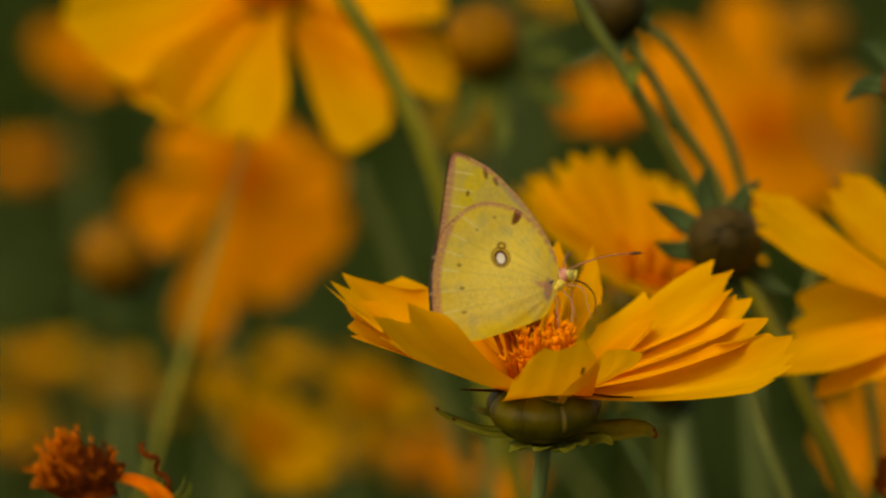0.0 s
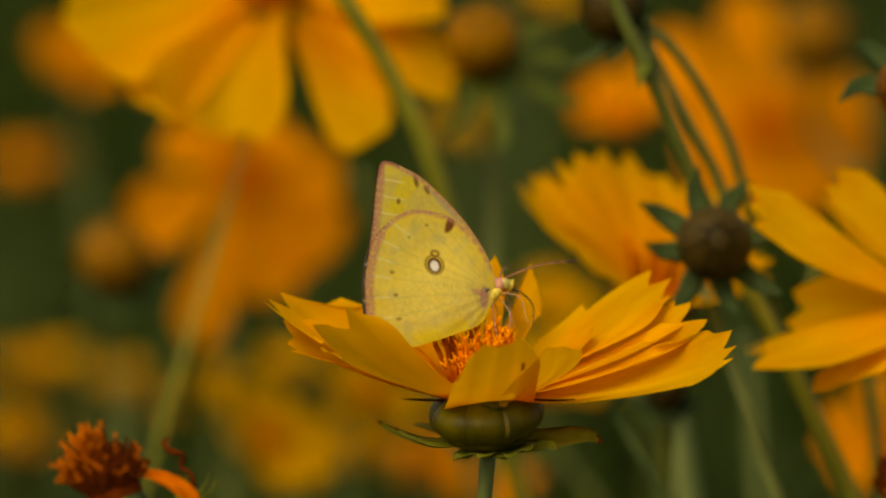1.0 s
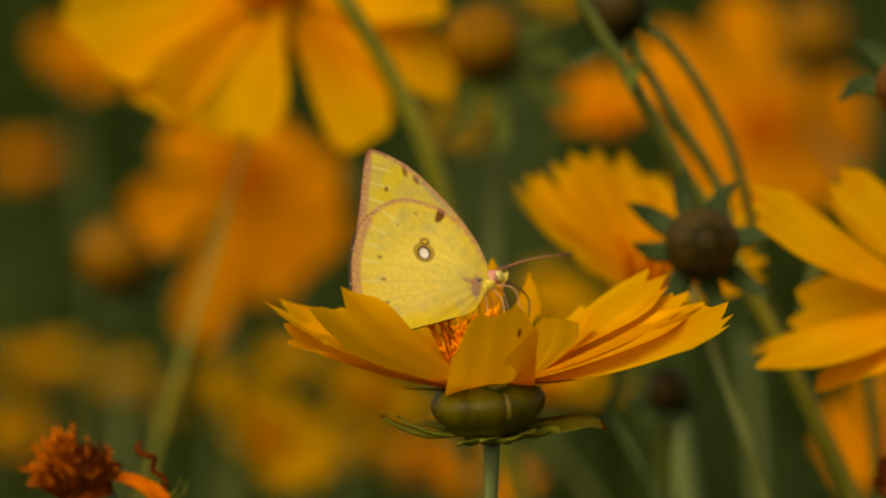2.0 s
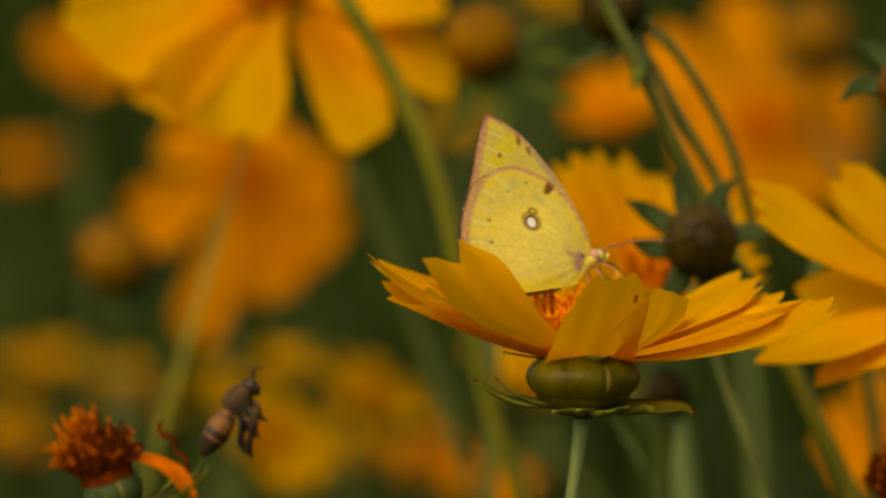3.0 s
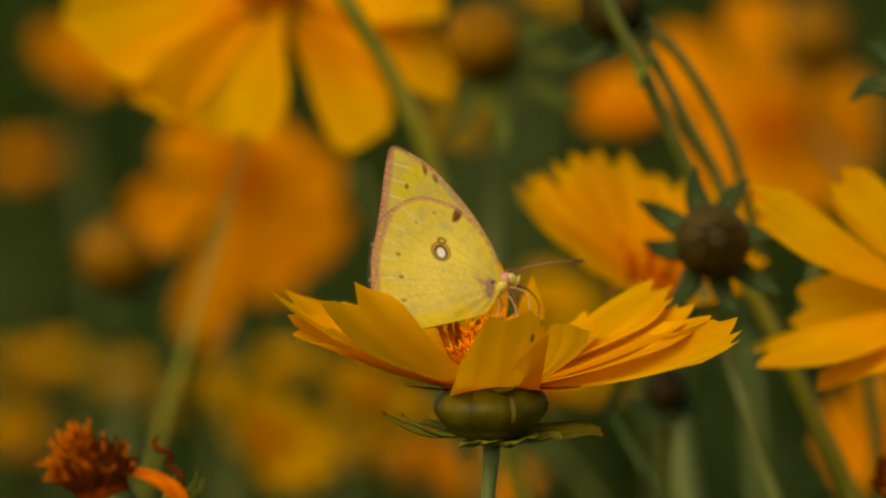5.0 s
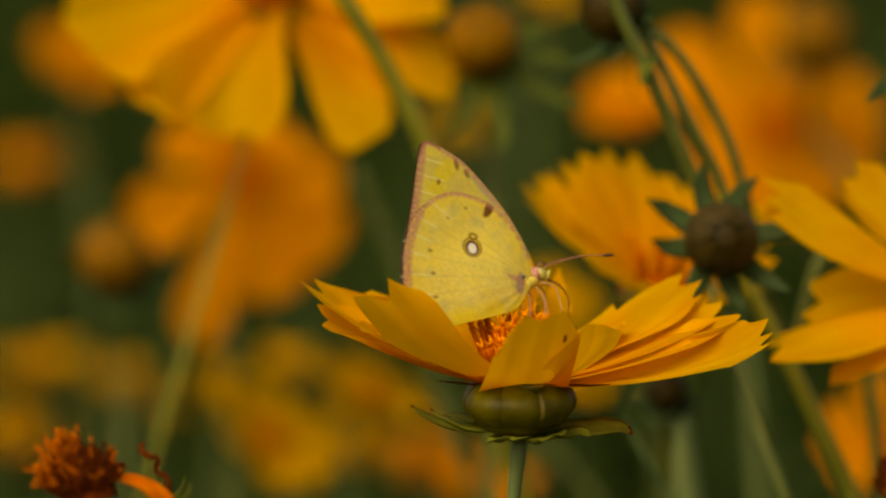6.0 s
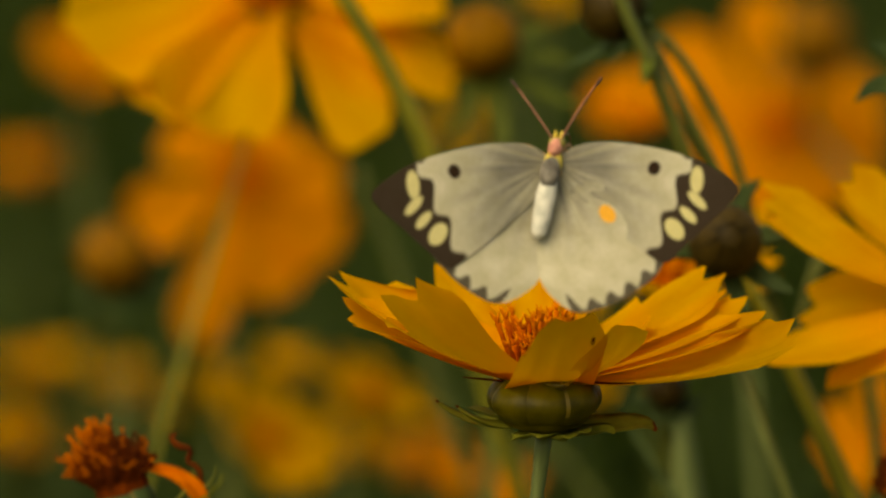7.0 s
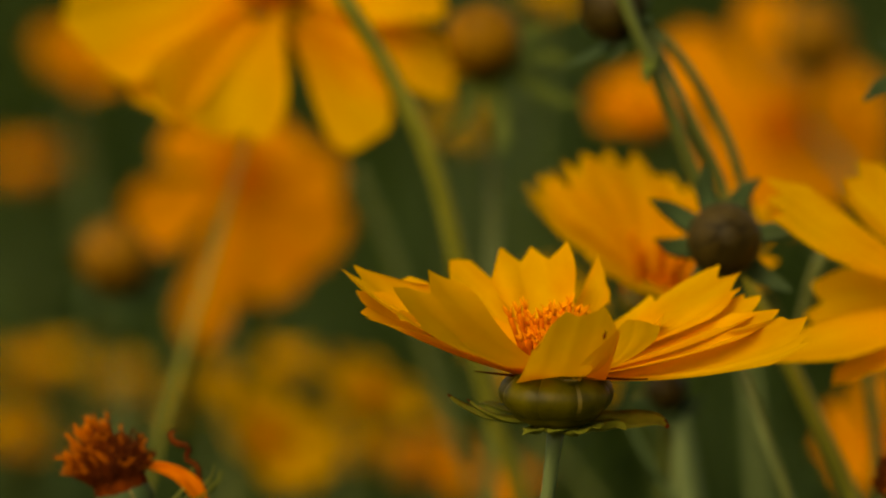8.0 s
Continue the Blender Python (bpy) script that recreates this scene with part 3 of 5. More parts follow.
def fore_under(x, y, edge):
    n = noise.noise(Vector((x * 0.03, y * 0.03, 9))) + 0.5 * noise.noise(Vector((x * 0.12, y * 0.12, 4)))
    c = blend((0.78, 0.60, 0.14), (0.90, 0.70, 0.10), max(0.0, min(1.0, 0.5 + n)))
    c = blend(c, (0.92, 0.70, 0.04), 0.75 * max(spot(x, y, 838, 322, 15, 26, 0.6), spot(x, y, 822, 360, 14, 16)))
    if 290 < y < 470 and x < 860:
        lines = max(max(0.0, 1 - abs((y - k) - (x - 800) * 0.16) / 2.6) for k in (306, 336, 366, 402, 434))
        c = blend(c, (1.0, 0.86, 0.34), 1.0 * lines * max(0.0, min(1, (838 - x) / 8)))
    for px, py, a, b, l in ((857, 308, 4.5, 13, -0.15), (875, 323, 4.5, 10, -0.4), (826, 345, 3.8, 6, 0.2)):
        c = blend(c, BROWN, 0.85 * spot(x, y, px, py, a * 0.85, b * 0.85, l))
    c = blend(c, (0.42, 0.36, 0.30), 0.5 * spot(x, y, 905, 350, 5, 40, -0.75))
    c = blend(c, PINK, 0.90 * max(0.0, min(1.0, ((16 if x < 805 else 11) - edge) / 6)) * (0.8 + 0.5 * noise.noise(Vector((x * 0.2, y * 0.2, 6)))))
    c = blend(c, RIM, 0.85 * (near(edge, 5.0 if y < 300 else 3.5) if x < 830 else 0.3 * near(edge, 2.0)))
    return c


def fore_upper(x, y, edge):
    c = blend(CREAM, (0.64, 0.61, 0.50), max(0.0, 0.5 + noise.noise(Vector((x * 0.04, y * 0.04, 7)))) * 0.5)
    r = math.hypot(x - 980, y - 505)
    c = blend(c, GREY, 0.85 * max(0.0, min(1.0, 1.75 - r / 112)) * (0.75 + 0.5 * noise.noise(Vector((math.atan2(y - 505, x - 980) * 9, r * 0.01, 0)))))
    c = blend(c, BLACK, spot(x, y, 893, 372, 9, 12, 0.3))
    u = (x - 790) * 0.98 + (y - 300) * 0.12
    wide = 92 - 0.42 * max(0.0, y - 300) + 9 * math.sin(y * 0.11 + 0.6)
    dark = max(0.0, min(1.0, (wide - u) / 5 + 0.5))
    dark = max(dark, near(edge, 5) * (1 if y < 320 else 0))
    pale = max(spot(x, y, 846, 325, 10, 22, 0.75), spot(x, y, 822, 345, 17, 8, 0.2), spot(x, y, 812, 372, 15, 8, 0.2), spot(x, y, 806, 405, 17, 14))
    c = blend(c, BLACK, dark * 0.97)
    return blend(c, (0.66, 0.60, 0.30), 0.9 * pale * dark)


FORE_EDGE = [(984, 500), (984, 478), (975, 438), (950, 393), (912, 345), (870, 304), (838, 285), (815, 275), (800, 277), (793, 297), (787, 340), (782, 378), (777, 415), (774, 450), (800, 468), (860, 492), (930, 512)]
HIND_EDGE = [(984, 508), (980, 455), (950, 404), (915, 373), (880, 361), (850, 359), (822, 370), (798, 390), (781, 412), (771, 442), (764, 482), (763, 522), (766, 556), (776, 575), (800, 594), (830, 603), (868, 592), (908, 577), (944, 562), (966, 535)]


def wing(name, edge, centre, under, upper, side, gap, parent):
    """A wing with its two scaled faces and a rim, slightly bowed. side: -1 right, 1 left."""
    n, rings = 260, 60
    loop = glide([Vector((x, y, 0)) for x, y in edge + edge[:1]], n + 1)[:-1]
    verts, cols, faces, slots = [], [], [], []
    for layer in (0, 1):
        for k in range(rings + 1):
            f = k / rings
            for p in loop:
                x, y = centre[0] + (p.x - centre[0]) * f, centre[1] + (p.y - centre[1]) * f
                far = math.hypot(p.x - centre[0], p.y - centre[1]) * (1 - f)
                if f > 0.55:
                    far = min((q - Vector((x, y, 0))).length for q in loop[::4])
                if f == 1:
                    far = 0.0
                wx, wz = wing_place(x, y)
                flute = 0.00003 * math.sin(math.atan2(wz, wx + 1e-6) * 26) * f
                near_body = max(0.0, min(1.0, (0.0105 - wz) / 0.0105))
                clear = 0.0015 * near_body ** 2 * (3 - 2 * near_body) * max(0.0, min(1.0, (0.0020 - wx) / 0.006)) * max(0.0, min(1.0, (wx + 0.0165) / 0.007))
                wy = flute + clear
                thick = 0.00007 * (1 - f ** 6)
                verts.append((wx, side * (gap + wy + (thick if layer == 0 else -thick)), wz))
                cols.append((*(under if layer == 0 else upper)(x, y, far), 1.0))
        o = layer * (rings + 1) * n
        for k in range(rings):
            for e in range(n):
                q = (o + k * n + e, o + k * n + (e + 1) % n, o + (k + 1) * n + (e + 1) % n, o + (k + 1) * n + e)
                faces.append(q if (layer == 0) == (side > 0) else q[::-1])
                slots.append(layer)
    me = bpy.data.meshes.new(name)
    me.from_pydata(verts, [], faces)
    me.polygons.foreach_set("material_index", slots)
    a = me.color_attributes.new("scales", "FLOAT_COLOR", "POINT")
    a.data.foreach_set("color", [v for c in cols for v in c])
    me.materials.append(WING_UNDER)
    me.materials.append(WING_UPPER)
    me.shade_smooth()
    ob = new(name, me)
    ob.parent = parent
    return ob


def butterfly():
    """A clouded-yellow butterfly; x runs forward along its body, z is its back."""
    thing = new("butterfly")
    bm = bmesh.new()
    ball(bm, (-0.0018, 0, 0.0009), (0.0021, 0.0013, 0.0010), None, 20)
    part("thorax", bm, FUR, thing, "grey furry thorax")
    bm = bmesh.new()
    ball(bm, (-0.0004, 0, -0.0002), (0.0022, 0.0012, 0.0010), None, 18)
    part("breast", bm, FUR_YELLOW, thing, "yellowish furry breast")
    bm = bmesh.new()
    ball(bm, (0.0014, 0, 0.0006), (0.0010, 0.0009, 0.0010), None, 16)
    part("collar", bm, COLLAR, thing, "pink collar")
    bm = bmesh.new()
    tube(bm, [(-0.0018, 0, 0.0002), (-0.0045, 0, 0.0000), (-0.0075, 0, -0.0003), (-0.0096, 0, -0.0004), (-0.0103, 0, -0.0005)], [0.0010, 0.0013, 0.0012, 0.0009, 0.0002], 12, 14)
    part("abdomen", bm, ABDOMEN, thing, "pale cream abdomen")
    bm = bmesh.new()
    ball(bm, (0.0022, 0, 0.0004), (0.0007, 0.0008, 0.0009), None, 14)
    head = part("head", bm, COLLAR, thing, "pinkish furry head")
    for s in (-1, 1):
        bm = bmesh.new()
        ball(bm, (0.0025, s * 0.00055, 0.0002), (0.00062, 0.0005, 0.00085), None, 16)
        part("eye", bm, INSECT_EYE, head)
        bm = bmesh.new()
        tube(bm, [(0.0024, s * 0.0003, -0.0006), (0.0032, s * 0.0004, -0.0003), (0.0040, s * 0.0004, 0.0003)], [0.0004, 0.00036, 0.0001], 8, 6)
        part("palp", bm, FUR_YELLOW, head)
        bm = bmesh.new()
        end = (0.0121, -0.0036, -0.0010) if s < 0 else (0.0095, 0.0071, 0.0002)
        tips = [Vector((0.0026, s * 0.0005, 0.0010)).lerp(Vector(end), k / 3) + Vector((0, 0, 0.0006 * math.sin(k / 3 * math.pi))) for k in range(4)]
        tube(bm, tips, [0.00014, 0.00011, 0.00011], 6, 14)
        a = part("antenna", bm, ANTENNA, head)
        bm = bmesh.new()
        t0, t1 = tips[2].lerp(tips[3], 0.62), tips[3]
        tube(bm, [t0, t0.lerp(t1, 0.6), t1 + (t1 - t0) * 0.25], [0.00012, 0.00024, 0.00014], 6, 6)
        part("club", bm, ANTENNA_CLUB, a, "dark antenna club")
    bm = bmesh.new()
    tube(bm, [(0.0030, 0, -0.0006), (0.0044, -0.0006, -0.0020), (0.0050, -0.0008, -0.0042), (0.0037, -0.0010, -0.0062)], [0.00012, 0.00010, 0.00008], 6, 12)
    part("proboscis", bm, PROBOSCIS, thing, "dark uncoiled tongue")
    for s in (-1, 1):
        for k, (x0, x1, x2, z1, z2) in enumerate(((0.0022, 0.0032, 0.0026, -0.0020, -0.0062), (0.0006, 0.0008, -0.0018, -0.0030, -0.0075), (-0.0010, -0.0024, -0.0048, -0.0044, -0.0090))):
            bm = bmesh.new()
            tube(bm, [(x0 * 0.7, s * 0.0006, -0.0006), (x1, s * 0.0013, z1), (x1 * 0.5 + x2 * 0.5, s * 0.0015, z1 * 0.5 + z2 * 0.5), (x2, s * 0.0016, z2)], [0.00010, 0.00008, 0.00006], 6, 10)
            part("leg", bm, LEG, thing)
    for s in (-1, 1):
        wing("forewing", FORE_EDGE, (860, 400), fore_under, fore_upper, s, 0.00012, thing)
        wing("hindwing", HIND_EDGE, (879, 457), hind_under, hind_upper, s, 0.00036, thing)
    return tagged(thing, "pale yellow butterfly with pink-edged wings feeding on a coreopsis", "butterfly")


# ---- bee ----
def honeybee():
    """A small banded bee; x runs forward."""
    thing = new("bee")
    bm = bmesh.new()
    ball(bm, (0, 0, 0), (0.0022, 0.0018, 0.0018), None, 18)
    part("thorax", bm, BEE_FUR, thing, "brown furry thorax")
    bm = bmesh.new()
    ball(bm, (0.0024, 0, -0.0005), (0.0010, 0.0015, 0.0015), None, 16)
    head = part("head", bm, BEE_DARK, thing, "dark head")
    for s in (-1, 1):
        bm = bmesh.new()
        tube(bm, [(0.0035, s * 0.0004, 0.0002), (0.0046, s * 0.0008, 0.0008), (0.0058, s * 0.0014, 0.0004)], [0.00016, 0.00012], 5, 6)
        part("antenna", bm, BEE_DARK, head)
    bm = bmesh.new()
    n = 22
    profile = []
    for i in range(n + 1):
        s = i / n
        profile.append((0.0018 * math.sin(math.pi * min(0.985, 0.07 + 0.93 * s)) ** 0.75, 0.0075 * s))
    lathe(bm, profile, 20)
    for f in bm.faces:
        z = f.calc_center_median().z / 0.0075
        f.material_index = 1 if (z * 5.2) % 1.0 < (0.80 if z < 0.4 else 0.30) and z < 0.78 else 0
    ab = part("abdomen", bm, [BEE_DARK, BEE_BAND], thing, "brown and black banded abdomen")
    ab.matrix_basis = pose(-0.0016, 0, -0.0002, 0, -98, 0)
    for s in (-1, 1):
        for k, (span, chord, back) in enumerate(((0.0070, 0.0023, 0.0), (0.0050, 0.0018, -0.0016))):
            bm = bmesh.new()
            blade(bm, [(0, 0, 0), (-0.0008, s * span * 0.4, 0.0003), (-0.0014, s * span * 0.8, 0.0002), (-0.0018, s * span, 0)], [0.0006, chord, chord * 1.1, chord * 0.4], 0.02, 9)
            w = part("wing", bm, BEE_WING, thing, "smoky clear wing")
            w.location = (0.0006 + back, s * 0.0012, 0.0014)
        for k in range(3):
            bm = bmesh.new()
            x = 0.0012 - 0.0013 * k
            tube(bm, [(x, s * 0.0010, -0.0014), (x - 0.0004, s * 0.0020, -0.0026 - 0.0004 * k), (x - 0.0012 - 0.0007 * k, s * 0.0018, -0.0036 - 0.0006 * k), (x - 0.0009 - 0.0013 * k, s * 0.0016, -0.0048 - 0.0008 * k)], [0.00034, 0.00030 + 0.00012 * k, 0.00034 + 0.00010 * k, 0.00014], 6, 10)
            part("leg", bm, BEE_DARK, thing)
    return tagged(thing, "brown banded honeybee flying through the flowers", "bee")


# ---- the place ----
def ground():
    bm = bmesh.new()
    n = 60
    grid = []
    for i in range(n + 1):
        row = []
        for j in range(n + 1):
            x, y = (i / n * 2 - 1), (j / n * 2 - 1)
            x, y = 400 * x * abs(x) ** 2.5, 400 * y * abs(y) ** 2.5
            h = 0.02 * noise.noise(Vector((x * 1.5, y * 1.5, 0))) - 0.01 if abs(x) < 10 and abs(y) < 10 else 0.0
            row.append(bm.verts.new((x, y, h)))
        grid.append(row)
    for i in range(n):
        for j in range(n):
            bm.faces.new((grid[i][j], grid[i + 1][j], grid[i + 1][j + 1], grid[i][j + 1]))
    return tagged(part("ground", bm, SOIL, None), "dark soil with green litter under the flower bed", "ground", kind="structure")


def foliage():
    """The leaves of the bed: narrow blades, many on each plant, too many to count."""
    rng = random.Random(11)
    verts, faces = [], []

    def leaf(x, y, z, length, lean, way, width):
        dx, dy = math.cos(way), math.sin(way)
        o = len(verts)
        for i in range(5):
            s = i / 4
            out = length * lean * s * (0.5 + 0.5 * s)
            up = length * math.sqrt(max(0.05, 1 - lean * lean)) * (s - 0.30 * lean * s * s)
            w = width * (0.35, 0.9, 1.0, 0.65, 0.05)[i] / 2
            for e, dip in ((-1, 0.25), (0, -0.10), (1, 0.25)):
                verts.append((x + dx * out - dy * w * e, y + dy * out + dx * w * e, z + up + dip * w))
        for i in range(4):
            for e in range(2):
                a = o + 3 * i + e
                faces.append((a, a + 1, a + 4, a + 3))

    for _ in range(21000):
        x, y = rng.uniform(-2.0, 2.0), rng.uniform(-0.8, 5.6)
        length = rng.uniform(0.06, 0.16)
        top = 0.43 if y < 0.65 else 0.66
        if y < 0.12 and abs(x) < 0.16:
            top = 0.33
        leaf(x, y, rng.uniform(0.0, max(0.02, top - length)), length, rng.uniform(0.2, 0.85), rng.uniform(0, 6.283), rng.uniform(0.004, 0.012))
    for _ in range(2600):
        x, y = rng.uniform(-2.0, 2.0), rng.uniform(0.7, 3.0)
        leaf(x, y, rng.uniform(0.30, 0.56), rng.uniform(0.06, 0.14), rng.uniform(0.2, 0.85), rng.uniform(0, 6.283), rng.uniform(0.006, 0.014))
    for _ in range(1100):
        x, y = rng.uniform(-0.30, 0.30), rng.uniform(0.15, 0.6)
        leaf(x, y, rng.uniform(0.34, 0.40) + 0.16 * max(0.0, noise.noise(Vector((x * 14, y * 6, 3)))), rng.uniform(0.05, 0.10), rng.uniform(0.2, 0.9), rng.uniform(0, 6.283), rng.uniform(0.003, 0.007))
    me = bpy.data.meshes.new("foliage")
    me.from_pydata(verts, [], faces)
    me.materials.append(LEAF)
    me.shade_smooth()
    return tagged(new("foliage", me), "dense narrow dark green leaves filling the flower bed", "foliage", kind="stuff")


def hedge():
    """A dark green hedge at the far end of the bed, of many leaves."""
    rng = random.Random(5)
    verts, faces = [], []
    for _ in range(9000):
        x, z = rng.uniform(-5, 5), rng.uniform(0, 1.7)
        y = 6.0 + 0.25 * noise.noise(Vector((x * 2, z * 2, 0))) + rng.uniform(0, 0.35)
        n = Vector((rng.uniform(-1, 1), rng.uniform(-1.2, 0.1), rng.uniform(-0.2, 1))).normalized()
        a = n.orthogonal().normalized() * rng.uniform(0.02, 0.04)
        b = n.cross(a) * 0.55
        o = len(verts)
        c = Vector((x, y, z))
        verts.extend([c - a, c + b * 0.8, c + a, c - b * 0.8, c + n * 0.006])
        faces.extend([(o, o + 1, o + 4), (o + 1, o + 2, o + 4), (o + 2, o + 3, o + 4), (o + 3, o, o + 4)])
    o = len(verts)
    for x in (-5.2, 5.2):
        for y in (6.25, 6.7):
            for z in (-0.05, 1.75):
                verts.append(Vector((x, y, z)))
    faces.extend([(o + a, o + b, o + c, o + d) for a, b, c, d in ((0, 4, 5, 1), (2, 3, 7, 6), (0, 1, 3, 2), (4, 6, 7, 5), (1, 5, 7, 3))])
    me = bpy.data.meshes.new("hedge")
    me.from_pydata([tuple(v) for v in verts], [], faces)
    me.materials.append(LEAF)
    return tagged(new("hedge", me), "dark green leafy hedge far behind the flowers", "hedge", kind="stuff")


ground()
foliage()
hedge()

# the flower on which the butterfly feeds
# rays: azimuth, length, width, rise, curl, cup, twist, toothed rim, slimness, sideways bend
FAR_RAYS = [
    (-6, 0.0312, 0.0141, -2, 35, 0.22, 15, ((0.00, 0.80), (0.14, 0.91), (0.22, 0.85), (0.34, 0.98), (0.42, 0.92), (0.52, 1.00), (0.61, 0.93), (0.75, 1.00), (0.83, 0.92), (0.92, 0.90), (1.00, 0.68)), 0.58, -0.0028),
    (8, 0.0278, 0.0106, 4, 25, 0.25, 1, ((0.00, 0.80), (0.22, 0.91), (0.36, 0.86), (0.69, 1.00), (1.00, 0.80)), 0.61, -0.0001),
    (23, 0.0286, 0.0100, 6, 24, 0.35, -11, ((0.00, 0.66), (0.30, 0.88), (0.42, 0.85), (0.71, 0.98), (0.84, 0.91), (0.94, 0.94), (1.00, 0.82)), 0.54, -0.0020),
    (34, 0.0289, 0.0106, 15, 10, 0.22, 6, ((0.00, 0.72), (0.24, 0.91), (0.32, 0.86), (0.55, 1.00), (0.72, 0.90), (0.94, 0.99), (1.00, 0.92)), 0.31, -0.0003),
    (39, 0.0198, 0.0101, 5, 32, 0.45, -15, ((0.00, 0.78), (0.24, 0.75), (0.44, 0.85), (0.90, 1.00), (1.00, 0.56)), 0.78, 0.0015),
    (74, 0.0243, 0.0055, 15, 31, 0.31, -40, ((0.00, 0.55), (0.93, 1.00), (1.00, 0.55)), 0.28, -0.0017),
    (96, 0.0224, 0.0113, 32, 10, 0.45, -18, ((0.00, 0.89), (0.12, 0.87), (0.28, 0.86), (0.50, 1.00), (0.65, 0.90), (0.87, 0.99), (1.00, 0.72)), 0.28, 0.0008),
    (124, 0.0262, 0.0100, 21, 4, 0.45, 16, ((0.00, 0.95), (0.22, 1.00), (0.53, 0.81), (0.66, 0.55), (1.00, 0.69)), 0.47, 0.0011),
    (162, 0.0250, 0.0156, 19, 5, 0.45, 4, ((0.00, 0.89), (0.18, 0.97), (0.45, 0.68), (0.81, 0.57), (1.00, 0.82)), 0.81, -0.0021),
]
NEAR_RAYS = [
    (157, 0.0285, 0.0150, 14, 26, 0.45, -2, ((0.00, 0.70), (0.17, 0.86), (0.32, 1.00), (0.42, 0.90), (0.57, 1.00), (0.66, 0.85), (0.90, 0.98), (1.00, 0.62)), 0.76, 0.0035),
    (174, 0.0261, 0.0113, 15, 10, 0.45, -8, ((0.00, 0.82), (0.20, 0.98), (0.40, 0.89), (0.58, 0.91), (0.74, 0.84), (0.88, 0.88), (1.00, 0.78)), 1.03, -0.0010),
    (-152, 0.0243, 0.0132, 21, 30, 0.45, 31, ((0.00, 0.70), (0.14, 0.80), (0.26, 0.82), (0.34, 0.66), (0.42, 1.00), (0.58, 0.97), (0.72, 0.87), (0.85, 1.00), (1.00, 0.82)), 0.67, -0.0006),
    (-36, 0.0153, 0.0114, 28, 29, -0.14, -11, ((0.00, 0.55), (0.49, 1.00), (1.00, 0.97)), 0.28, -0.0050),
    (-82, 0.0178, 0.0112, 30, 31, -0.02, 10, ((0.00, 0.58), (0.12, 0.84), (0.30, 0.99), (0.46, 0.93), (0.76, 1.00), (0.85, 0.91), (1.00, 0.70)), 1.05, 0.0006),
]
# azimuth, reach, rise at half way, rise at the tip, width, tilt
MAIN_BRACTS = [(176, 0.0142, 0.0006, 0.0040, 0.0018, -14), (199, 0.0128, 0.0012, 0.0046, 0.0015, -14), (2, 0.0148, -0.0006, -0.0012, 0.0036, 24), (337, 0.0096, -0.0006, -0.0002, 0.0026, 18),
               (228, 0.0070, -0.0002, -0.0004, 0.0034, 6), (258, 0.0064, -0.0002, 0.0002, 0.0036, 0), (292, 0.0070, -0.0004, 0.0000, 0.0038, 4), (315, 0.0074, -0.0003, 0.0004, 0.0030, 8), (60, 0.012, 0.0004, 0.001, 0.0020, 0), (105, 0.012, 0.0004, 0.001, 0.0020, 0), (145, 0.012, 0.0006, 0.001, 0.0020, 0)]
main = coreopsis((0.0148, 0.0000, 0.4833), (0, -0.20, 1), 1, FAR_RAYS + NEAR_RAYS, PETAL, "golden yellow coreopsis in full bloom with a rust disc", disc=130, thick=0.0009, stem_mat=STEM_FRESH, base=(0.012, 0.01, 0), group="open flowers", stars=MAIN_BRACTS)
main_head = [o for o in main.children if o.name.startswith("flower_head")][0]
main_stem = [o for o in main.children if o.name.startswith("stem")][0]
# the free ends of three inner bracts under the rays
for az, reach, up, broad, mat in ((196, 0.0112, 0.0016, 0.0007, DRIED), (-22, 0.0125, 0.0008, 0.0006, DRIED), (-72, 0.0080, 0.0012, 0.0036, CALYX_RIM)):
    bm = bmesh.new()
    blade(bm, [(0.0050, 0, 0.0004), (reach * 0.75, 0, up * 0.6), (reach, 0.0003, up)], [broad, broad * 1.1, broad * 0.8, broad * 0.15], 0.35, 8)
    part("bract_tip", bm, mat, main_head).matrix_basis = around(az)
bm = bmesh.new()
ball(bm, (0, 0, 0), (0.00022, 0.0003, 0.0006), None, 10)
speck = part("speck", bm, DRIED, main_head, "tiny dark speck on a ray")
speck.matrix_basis = main_head.matrix_basis.inverted() @ Matrix.Translation(main_head.matrix_basis.translation) @ pose(0.0056, -0.0186, 0.0058, 20, 15, 0)

